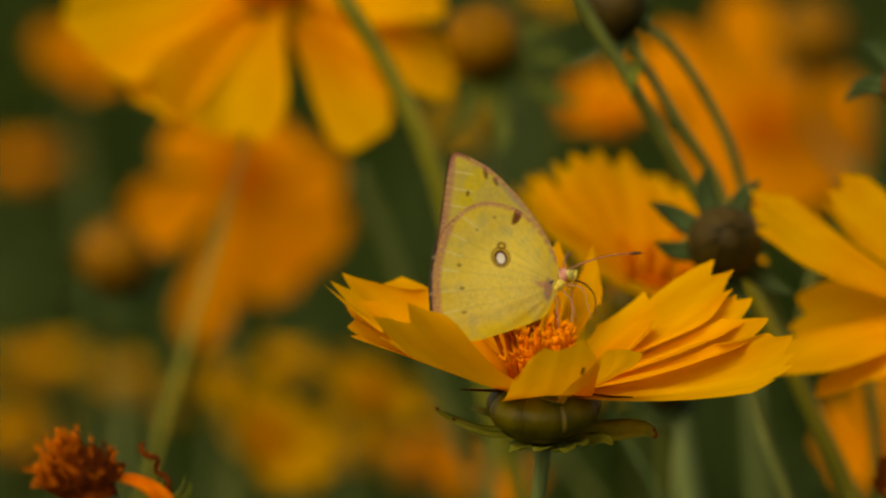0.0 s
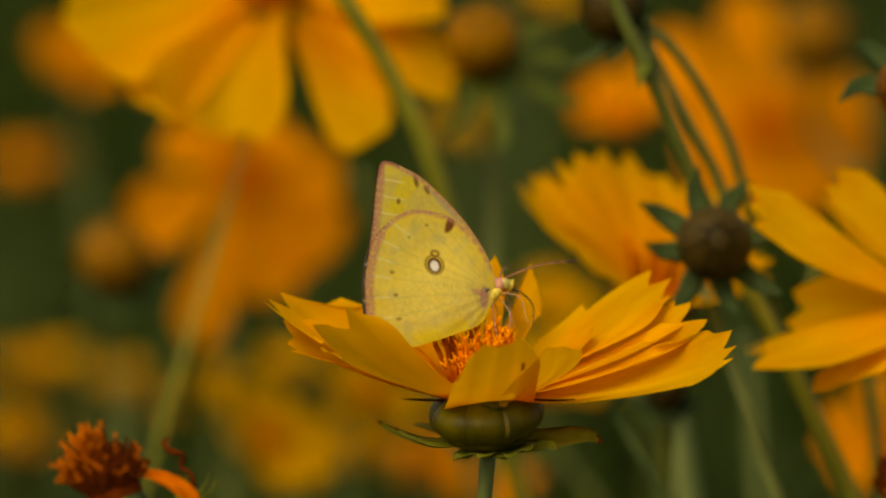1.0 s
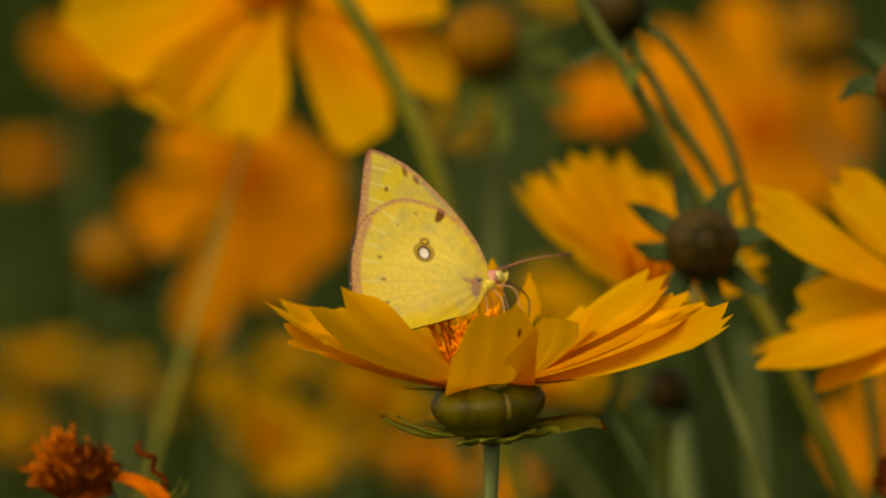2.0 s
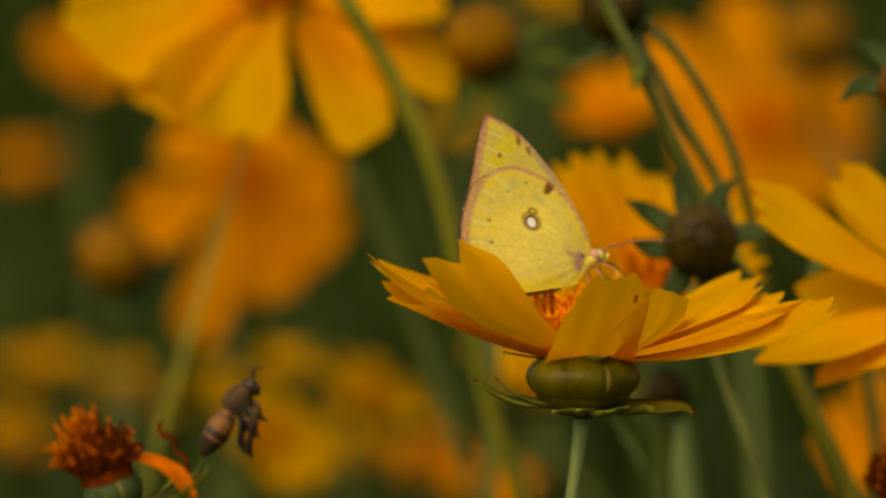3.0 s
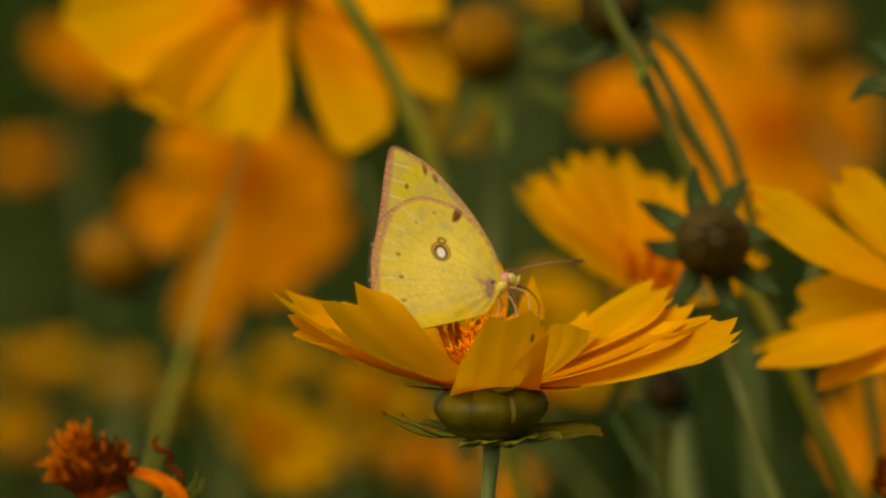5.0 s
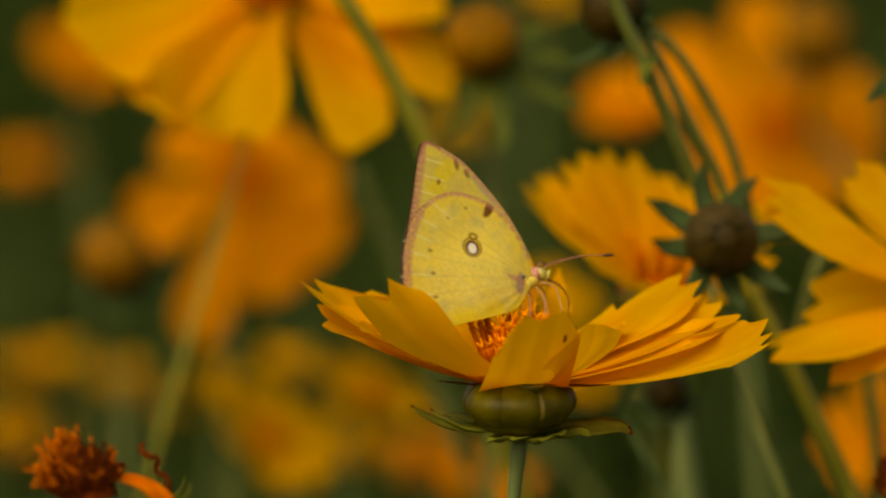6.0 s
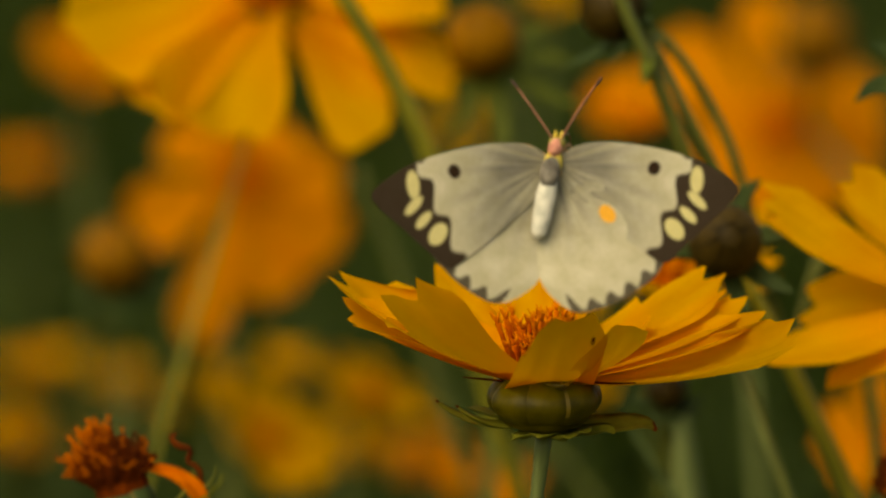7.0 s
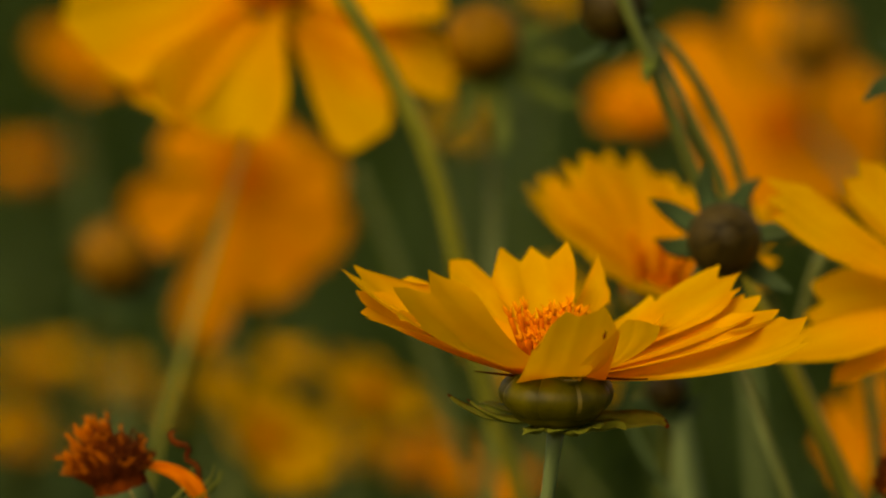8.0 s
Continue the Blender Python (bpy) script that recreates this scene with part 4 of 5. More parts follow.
# neighbours
RIGHT_PETALS = [
    (169, 0.0322, 0.0100, 43, -0, 0.12, 5, ((0.00, 0.74), (0.18, 0.95), (0.38, 0.85), (0.56, 0.93), (0.74, 0.84), (0.92, 0.90), (1.00, 0.82)), 0.28, -0.0036),
    (134, 0.0225, 0.0100, 21, 16, 0.45, 30, ((0.00, 0.86), (0.19, 0.99), (0.30, 0.90), (0.50, 0.97), (0.64, 0.86), (0.83, 0.95), (1.00, 0.85)), 0.28, -0.0005),
    (103, 0.0264, 0.0104, 6, 17, 0.45, 40, ((0.00, 0.82), (0.15, 0.95), (0.26, 1.00), (0.56, 1.00), (0.65, 0.94), (0.72, 0.96), (1.00, 0.88)), 0.34, -0.0050),
    (-158, 0.0281, 0.0124, 22, -10, -0.15, 23, ((0.00, 0.84), (0.12, 0.97), (0.22, 0.82), (0.48, 0.97), (0.58, 0.88), (0.84, 1.00), (1.00, 0.88)), 0.36, -0.0028),
    (-148, 0.0208, 0.0100, 7, -8, 0.04, 24, ((0.00, 0.87), (0.39, 0.98), (0.48, 1.00), (0.74, 0.86), (1.00, 0.55)), 0.28, -0.0012),
    (-123, 0.0139, 0.0100, 1, -10, 0.18, 12, ((0.00, 0.80), (0.22, 0.81), (0.53, 0.78), (0.81, 0.78), (1.00, 0.68)), 0.30, -0.0035),
    (-179, 0.0215, 0.0135, 8, 6, 0.15, 0, 3, 0.40),
    (-57, 0.0185, 0.0150, -25, -6, 0.20, 0, 4, 0.35),
    (-1, 0.0211, 0.0150, -31, 4, 0.20, 0, 4, 0.35),
    (51, 0.0216, 0.0150, -7, 4, 0.20, 0, 4, 0.35),
]
right = coreopsis((0.0754, 0.0418, 0.4938), (-0.35, -0.75, 0.6), 2, RIGHT_PETALS, PETAL, "yellow coreopsis facing sideways beside the bud", size=1.020, group="open flowers", disc=22, base=(0.30, 0.15, 0), shape=41)
left_withered = spent_head((-0.0436, -0.0290, 0.4694), (-0.30, -0.10, 1), 3, "withered rust-orange coreopsis head with one shrivelled ray", size=0.80)
right_withered = spent_head((0.0658, 0.0363, 0.4642), (0.1, -0.2, 1), 4, "dark rusty withered coreopsis head", ray=False, size=1.0)
near_bud = bud((0.0393, 0.0391, 0.5009), (0.05, -0.85, 0.15), 6, 0.0051, BUD, "dark brown-green bud with a star of green bracts", star=0.12, length=0.0108, width=0.0034, base=(0.215, 0.10, 0), thick=0.0008)
edge_bud = bud((0.0609, 0.0336, 0.5224), (-0.2, -0.95, -0.1), 7, 0.0043, BUD_RED, "rust-brown bud with spreading green bracts", star=-0.15, bracts=6, length=0.0100, width=0.0030, base=(0.35, 0.20, 0))
top_bud = bud((0.0243, 0.0569, 0.5347), (-0.75, -0.40, 0.55), 8, 0.0047, BUD, "dark green-brown bud on a thin curved stalk", star=0.2, bracts=6, base=(0.095, 0.14, 0), thick=0.0008,
              path=[(0.095, 0.14, 0), (0.0659, 0.0834, 0.4611), (0.0509, 0.0764, 0.4866), (0.0440, 0.0652, 0.5083), (0.0409, 0.0624, 0.5169), (0.0357, 0.0596, 0.5258), (0.0316, 0.0583, 0.5304)])
far_bud = bud((0.0063, 0.1193, 0.5332), (-0.1, -0.7, 0.7), 9, 0.0059, BUD_WARM, "ochre bud with grey-green bracts", length=0.0150, width=0.0036, star=-0.2, bract_mat=BRACT)
low_bud = bud((0.0336, 0.0834, 0.4788), (0, -0.4, 0.9), 10, 0.0031, BUD, "small dark bud below the open flower", length=0.006)
olive_bud = bud((0.0765, 0.3201, 0.5442), (0, -0.5, 0.8), 13, 0.0075, BUD_WARM, "ochre bud high behind the flowers", base=(0.50, 0.40, 0))
brown_bud = bud((-0.0596, 0.2177, 0.4986), (0, -0.5, 0.8), 12, 0.0068, BUD_WARM, "ochre bud deep in the bed", thick=0.0005)

# stalks
lone_stem("stalk", [(0.085, 0.12, 0), (0.0595, 0.0694, 0.4652), (0.0507, 0.0638, 0.4828), (0.0431, 0.0610, 0.4968), (0.0392, 0.0583, 0.5058)], 0.0013, "green stalk that branches behind the bud", mat=STEM_PALE)
leaning = lone_stem("stalk", [(0.0395, 0.0583, 0.5034), (0.0358, 0.0555, 0.5115), (0.0302, 0.0500, 0.5250), (0.0256, 0.0472, 0.5353), (0.0220, 0.0445, 0.5447)], 0.0010, "green stalk leaning up from the node")
slim = lone_stem("stalk", [(0.0413, 0.0596, 0.5042), (0.0398, 0.0583, 0.5103), (0.0355, 0.0555, 0.5188), (0.0312, 0.0555, 0.5278), (0.0297, 0.0555, 0.5313)], 0.0008, "thin green stalk rising from the node to a bud",
          leaves=(((0.0312, 0.0555, 0.5273), (0.0284, 0.0445, 0.5232), 0.0030), ((0.0309, 0.0555, 0.5283), (0.0283, 0.0583, 0.5319), 0.0026)))
lone_stem("stalk", [(0.01, 0.16, 0), (0.0126, 0.1193, 0.4606), (0.0077, 0.1120, 0.4744), (0.0037, 0.1034, 0.4913), (-0.0010, 0.0948, 0.5114), (-0.0080, 0.0891, 0.5266), (-0.0156, 0.0834, 0.5391), (-0.0190, 0.0834, 0.5477)], 0.0015, "stout green stalk crossing before a drooping flower", mat=STEM_PALE)
lone_stem("stalk", [(0.03, 0.2, 0), (-0.0024, 0.1866, 0.4804), (-0.0093, 0.1866, 0.5001), (-0.0152, 0.1866, 0.5140)], 0.0010, "green stalk deep in the bed")
for top, low, thick in (((0.0185, 0.2335, 0.4655), (0.0279, 0.2335, 0.4539), 0.0009),):
    top, low = Vector(top), Vector(low)
    lone_stem("stalk", [low + (low - top) * (low.z / (top.z - low.z)) * 0.5 - Vector((0, 0, low.z * 0.5)), low, top.lerp(low, 0.5), top], thick, "green stalk deep in the bed")

lone_stem("stalk", [(0.09, 0.2, 0), (0.0577, 0.2177, 0.4538), (0.0567, 0.2177, 0.4672), (0.0554, 0.2177, 0.4837)], 0.0010, "green stalk deep in the bed", mat=STEM_FRESH)
lone_stem("stalk", [(0.07, 0.2, 0), (0.0408, 0.1562, 0.4575), (0.0392, 0.1562, 0.4679), (0.0370, 0.1562, 0.4765)], 0.0024, "stout pale green stalk behind the open flower", mat=STEM_FRESH)

# flowers behind
behind = {}
HANG_PETALS = [
    (-141, 0.0240, 0.0165, -16, -4, 0.06, 0, 3, 0.55),
    (-33, 0.0225, 0.0125, -22, -4, 0.12, 0, 3, 0.45),
    (-163, 0.0280, 0.0196, -4, 1, 0.30, -25, ((0.00, 0.88), (0.21, 0.96), (0.31, 1.00), (0.88, 0.83), (1.00, 0.72)), 0.42, 0.0000),
    (-109, 0.0214, 0.0208, -16, -13, 0.45, -15, ((0.00, 0.77), (0.18, 0.93), (0.43, 0.97), (0.56, 1.00), (0.75, 1.00), (0.80, 0.94), (1.00, 0.98)), 0.42, -0.0026),
    (-43, 0.0255, 0.0145, -24, 7, 0.06, 11, ((0.00, 0.82), (0.06, 0.95), (0.58, 0.98), (0.77, 0.91), (1.00, 0.66)), 0.43, -0.0037),
    (-24, 0.0292, 0.0130, -14, -8, 0.05, 0, ((0.00, 0.84), (0.14, 0.94), (0.40, 0.97), (0.51, 0.92), (0.75, 1.00), (1.00, 0.82)), 0.34, 0.0015),
    (-7, 0.0232, 0.0119, 5, -18, 0.03, -7, ((0.00, 0.60), (0.20, 0.86), (0.39, 0.98), (0.72, 1.00), (1.00, 0.95)), 0.37, -0.0001),
    (45, 0.0239, 0.0150, 24, -6, 0.20, 0, 4, 0.40),
    (99, 0.0233, 0.0150, 36, -6, 0.20, 0, 4, 0.40),
    (144, 0.0237, 0.0150, 24, -6, 0.20, 0, 4, 0.40),
]
hang = coreopsis((-0.0274, 0.1193, 0.5409), (0.0, -0.75, 0.65), 15, HANG_PETALS, PETAL, "large yellow coreopsis with drooping rays", size=1.054, group="open flowers", shape=51, depth=0.07, base=(-0.145, 0.125, 0), bend=(-0.016, 0, 0), thick=0.0006, stem_mat=STEM_PALE)
MID_PETALS = [
    (164, 0.0225, 0.0150, 20, 8, 0.15, 6, 3, 0.40),
    (141, 0.0208, 0.0150, 23, 8, 0.15, 4, 3, 0.40),
    (121, 0.0212, 0.0150, 23, 8, 0.15, 0, 3, 0.40),
    (103, 0.0182, 0.0150, 16, 8, 0.15, 0, 3, 0.40),
    (80, 0.0185, 0.0150, 17, 8, 0.15, 0, 3, 0.40),
    (50, 0.0185, 0.0140, 20, 8, 0.20, 0, 4, 0.35),
    (-4, 0.0138, 0.0140, 28, 8, 0.20, 0, 4, 0.35),
    (-73, 0.0163, 0.0130, 28, 8, 0.20, 0, 4, 0.35),
    (-132, 0.0150, 0.0140, 29, 10, 0.20, 6, 4, 0.35),
]
mid = coreopsis((0.0328, 0.0694, 0.4947), (0.2, -0.55, 0.85), 16, MID_PETALS, PETAL, "yellow coreopsis half open", depth=0.27, size=1.032, group="open flowers", disc=14, calyx=0.0060, shape=61, base=(0.30, 0.14, 0), thick=0.0006, stem_mat=BRACT_DARK)
DROOP_PETALS = [
    (205, 0.0190, 0.0130, -4, -10, 0.15, 0, 3, 0.40),
    (254, 0.0290, 0.0100, -2, -6, 0.20, 0, 3, 0.40),
    (285, 0.0200, 0.0130, -4, -6, 0.15, 0, 3, 0.40),
    (322, 0.0185, 0.0140, -4, -8, 0.15, 0, 3, 0.40),
    (0, 0.0145, 0.0120, 4, -8, 0.15, 0, 3, 0.40),
    (45, 0.0095, 0.0110, 8, -8, 0.15, 0, 3, 0.40),
    (95, 0.0085, 0.0110, 8, -8, 0.15, 0, 3, 0.40),
    (150, 0.0130, 0.0110, 4, -8, 0.15, 0, 3, 0.40),
]
droop = coreopsis((-0.0402, 0.2975, 0.5144), (0.1, -0.95, 0.2), 20, DROOP_PETALS, PETAL_DEEP, "deep orange coreopsis with hanging rays", size=1.130, group="open flowers", shape=71, depth=0.08, disc=20, base=(-0.02, 0.34, 0), thick=0.0008)
TALL_PETALS = [
    (98, 0.0247, 0.0114, 6, -4, 0.15, 0, 3, 0.45),
    (142, 0.0259, 0.0144, 4, -4, 0.15, 0, 3, 0.40),
    (60, 0.0172, 0.0120, 4, -4, 0.15, 0, 3, 0.40),
    (14, 0.0172, 0.0156, 2, -4, 0.15, 0, 3, 0.40),
    (-25, 0.0172, 0.0156, 0, -4, 0.15, 0, 3, 0.40),
    (-75, 0.0161, 0.0156, 0, -4, 0.15, 0, 3, 0.40),
    (-125, 0.0161, 0.0144, 0, -4, 0.15, 0, 3, 0.40),
    (185, 0.0126, 0.0144, 2, -4, 0.15, 0, 3, 0.40),
]
tall = coreopsis((0.0707, 0.3427, 0.5252), (-0.1, -0.92, 0.3), 23, TALL_PETALS, PETAL_DEEP, "deep orange coreopsis with one upright ray", size=1.130, group="open flowers", shape=81, depth=0.08, disc=20, base=(0.40, 0.35, 0), thick=0.0008)
# place, way it faces, seed, material, rise of the rays, size
UPPER = [
    ((-0.1301, 0.7721, 0.5241), (-0.2, -0.35, 0.85), 21, PETAL_DEEP, 6, 0.54),
    ((-0.0893, 0.5009, 0.5459), (0.1, -0.5, 0.7), 22, PETAL_DEEP, 8, 0.52),
    ((0.0408, 0.2823, 0.5244), (-0.25, -0.55, 0.75), 24, PETAL_DEEP, 25, 0.45),
    ((0.0058, 0.6365, 0.5320), (0, -0.3, 0.9), 33, PETAL, 14, 0.41),
    ((0.0275, 0.5800, 0.5680), (0.1, -0.5, 0.8), 43, PETAL, 10, 0.34)]
LOWER = [
    ((-0.0372, 0.3201, 0.4599), (0.50, -0.45, 0.74), 26, PETAL, 6, 0.56),
    ((-0.0150, 0.3201, 0.4692), (0.45, -0.45, 0.75), 27, PETAL, 8, 0.45),
    ((-0.0035, 0.3540, 0.4529), (0.1, -0.6, 1.05), 29, PETAL_DEEP, 10, 0.41),
    ((0.0200, 0.2975, 0.4718), (0.2, -0.3, 0.9), 31, PETAL, 12, 0.59),
    ((0.0097, 0.2975, 0.4507), (0, -0.6, 0.8), 32, PETAL_DEEP, 10, 0.36),
    ((-0.1097, 0.5800, 0.4668), (0.0, -0.3, 1.33), 28, PETAL, 10, 0.55),
    ((-0.0854, 0.5800, 0.4623), (0.1, -0.25, 1.33), 36, PETAL, 12, 0.46),
    ((-0.1142, 0.5800, 0.4471), (0.1, -0.3, 0.9), 34, PETAL, 10, 0.56),
    ((-0.0359, 0.4105, 0.4731), (0.2, -0.4, 0.9), 42, PETAL, 12, 0.26),
    ((0.0787, 0.2020, 0.4648), (-0.1, -0.8, 0.5), 30, PETAL_DEEP, 6, 0.47),
    ((-0.0251, 0.5235, 0.4484), (0.1, -0.4, 0.9), 44, PETAL, 10, 0.42),
    ((-0.0523, 0.4670, 0.4661), (0.1, -0.5, 0.8), 45, PETAL, 10, 0.25),
    ((-0.0770, 0.6365, 0.4540), (0.1, -0.35, 0.9), 46, PETAL, 10, 0.34),
    ((0.0241, 0.3879, 0.4869), (0.2, -0.45, 0.8), 47, PETAL, 10, 0.35)]
for at, axis, seed, mat, rise, size in UPPER + LOWER:
    behind[seed] = coreopsis(at, axis, seed, None, mat, rise=rise, count=8, disc=24, size=size, thick=0.0008)

# the rest of the bed
rng = random.Random(77)
for k in range(44):
    y = rng.uniform(-0.55, 4.2)
    clear = 0.16 + 0.13 * (y + 0.6)
    x = rng.choice((-1, 1)) * rng.uniform(clear, 1.7)
    coreopsis((x, y, rng.uniform(0.36, 0.58)), (rng.uniform(-0.4, 0.4), rng.uniform(-0.7, 0.2), 0.9), 100 + k, None, PETAL_DEEP if k % 3 == 0 else PETAL, rise=rng.uniform(2, 18), count=8, disc=10, size=rng.uniform(0.75, 1.0))

insect = butterfly()
bee = honeybee()

# ---- what moves ----
def axes(place, forward, back):
    """A pose from a place, the way forward and the way of the back."""
    x = Vector(forward).normalized()
    y = Vector(back).cross(x).normalized()
    m = Matrix((x, y, x.cross(y))).transposed().to_4x4()
    m.translation = place
    return m


# the head's sway: seconds, metres across and up, degrees of nod, lean and turn
SWAY = [
    (0.0, -0.0017, -0.0018, 8.2, -0.4, -3.2), (0.1, 0.0001, -0.0017, 4.2, 2.7, -1.4), (0.2, 0.0014, -0.0011, 1.4, 3.1, -0.8), (0.3, 0.0024, -0.0005, -1.2, 3.1, -1.2),
    (0.4, 0.0025, -0.0002, -2.6, 2.8, -0.3), (0.5, 0.0014, 0.0003, -0.5, 1.3, 0.9), (0.6, -0.0001, -0.0008, -1.6, 2.5, -0.9), (0.7, -0.0027, -0.0017, 0.3, 1.7, -1.9),
    (0.8, -0.0055, -0.0027, 2.4, 0.9, -2.6), (0.9, -0.0081, -0.0032, 3.3, -0.4, -3.2), (1.0, -0.0093, -0.0029, 3.8, -2.7, -2.5), (1.1, -0.0089, -0.0029, 0.3, -1.3, -2.8),
    (1.2, -0.0069, -0.0019, -1.6, -1.0, -1.4), (1.3, -0.0053, -0.0012, -1.5, -1.6, -1.6), (1.4, -0.0051, -0.0012, -3.4, -1.3, -0.7), (1.5, -0.0057, -0.0013, -3.5, -2.1, -2.1),
    (1.6, -0.0066, -0.0013, -3.5, -3.6, -1.3), (1.7, -0.0072, -0.0013, -3.0, -4.3, -2.7), (2.8, -0.0132, -0.0020, -8.9, -6.4, -3.0), (2.9, -0.0034, 0.0008, -5.9, -4.7, -1.7),
    (3.0, 0.0035, 0.0020, -8.4, 0.1, 1.5), (3.1, 0.0060, 0.0030, -4.6, -0.3, -0.1), (3.2, 0.0024, 0.0019, -3.2, -0.1, -0.5), (3.3, -0.0059, -0.0006, -3.3, -0.7, -1.0),
    (3.4, -0.0159, -0.0032, -3.1, -5.3, -2.3), (3.5, -0.0244, -0.0060, -4.7, -8.2, -4.4), (3.6, -0.0260, -0.0057, -3.0, -14.7, -5.7), (3.7, -0.0198, -0.0029, 7.1, -11.8, -4.7),
    (3.8, -0.0148, -0.0021, 6.0, -8.6, -2.8), (3.9, -0.0083, -0.0006, 0.9, -5.2, -1.4), (4.0, -0.0047, -0.0004, -5.9, -1.3, -0.3), (4.1, -0.0035, -0.0003, -5.6, -0.2, 1.8),
    (4.2, -0.0046, -0.0005, -3.3, -0.8, -0.6), (4.3, -0.0060, -0.0012, -2.6, -1.0, 0.2), (4.4, -0.0078, -0.0017, -1.5, -1.6, 0.0), (4.5, -0.0090, -0.0022, -1.9, -2.3, -1.1),
    (4.6, -0.0092, -0.0019, -1.1, -2.7, -0.4), (4.7, -0.0091, -0.0018, -2.4, -2.7, -0.9), (5.8, -0.0069, -0.0014, -4.4, -1.1, -0.0), (5.9, -0.0064, -0.0014, -3.1, -1.5, -0.3),
    (6.0, -0.0049, -0.0011, -1.7, -1.2, 0.0), (6.1, -0.0023, -0.0007, -1.4, 0.9, 0.1), (6.2, 0.0003, -0.0002, -2.0, 2.2, 0.3), (6.3, 0.0021, 0.0001, -3.1, 3.4, 0.7),
    (6.4, 0.0021, 0.0004, -3.7, 3.2, -0.1), (6.5, 0.0007, 0.0005, -2.6, 1.2, 2.2), (6.6, -0.0008, -0.0003, -5.0, 1.6, -0.4), (6.7, -0.0019, -0.0006, -4.9, 1.4, -0.7),
    (6.8, -0.0022, -0.0006, -4.3, 1.8, -0.3), (6.9, -0.0017, -0.0005, -3.4, 1.5, 0.1), (7.0, -0.0016, -0.0006, 0.6, -0.7, 0.6), (7.1, -0.0014, -0.0004, -0.2, 0.3, 1.4),
    (7.2, -0.0003, -0.0002, -0.0, 0.9, 0.3), (7.3, 0.0018, 0.0004, -1.1, 1.4, 1.5), (7.4, 0.0041, 0.0011, -1.8, 1.5, 1.6), (7.5, 0.0055, 0.0017, -2.3, 1.9, 2.6),
    (7.6, 0.0053, 0.0015, -3.6, 2.0, 3.6), (7.7, 0.0037, 0.0011, -3.2, 1.5, 2.3), (7.8, 0.0016, 0.0003, -2.3, 1.7, 2.2), (7.9, 0.0001, -0.0000, -0.8, 1.1, 0.8),
    (8.0, -0.0000, -0.0000, 0.0, 0.0, 0.0),
]
REST = main_head.matrix_basis.copy()
PIVOT = Vector((0.0148, 0.0000, 0.4842)) - main.location
SETTLED = axes(Vector((0.0145, 0.0010, 0.4953)), (0.80 * 0.906, 0.60 * 0.906, 0.42), (-0.80 * 0.42, -0.60 * 0.42, 0.906))


def swayed(row):
    t, x, z, nod, lean, turn = row
    o = PIVOT
    return Matrix.Translation(Vector((x, 0, z)) + o) @ pose(0, 0, 0, 0, lean, 0) @ pose(0, 0, 0, nod, 0, turn) @ Matrix.Translation(-o)


def part_of(thing, name):
    return [o for o in thing.children if o.name.startswith(name)][0]


def rock(thing, head_name, rows):
    """Sways a head on its stalk. rows: seconds, metres across and up, degrees of lean."""
    head, stem = part_of(thing, head_name), part_of(thing, "stem")
    rest = head.matrix_basis.copy()
    foot = rest @ Vector((0, 0, -0.021))
    poses, turns = [], []
    for t, x, z, lean in rows:
        m = Matrix.Translation(Vector((x, 0, z)) + rest.translation) @ pose(0, 0, 0, 0, lean, 0) @ Matrix.Translation(-rest.translation)
        poses.append((t, m @ rest))
        turns.append((t, foot.rotation_difference(m @ foot).to_matrix().to_4x4()))
    walk(head, poses)
    walk(stem, turns)


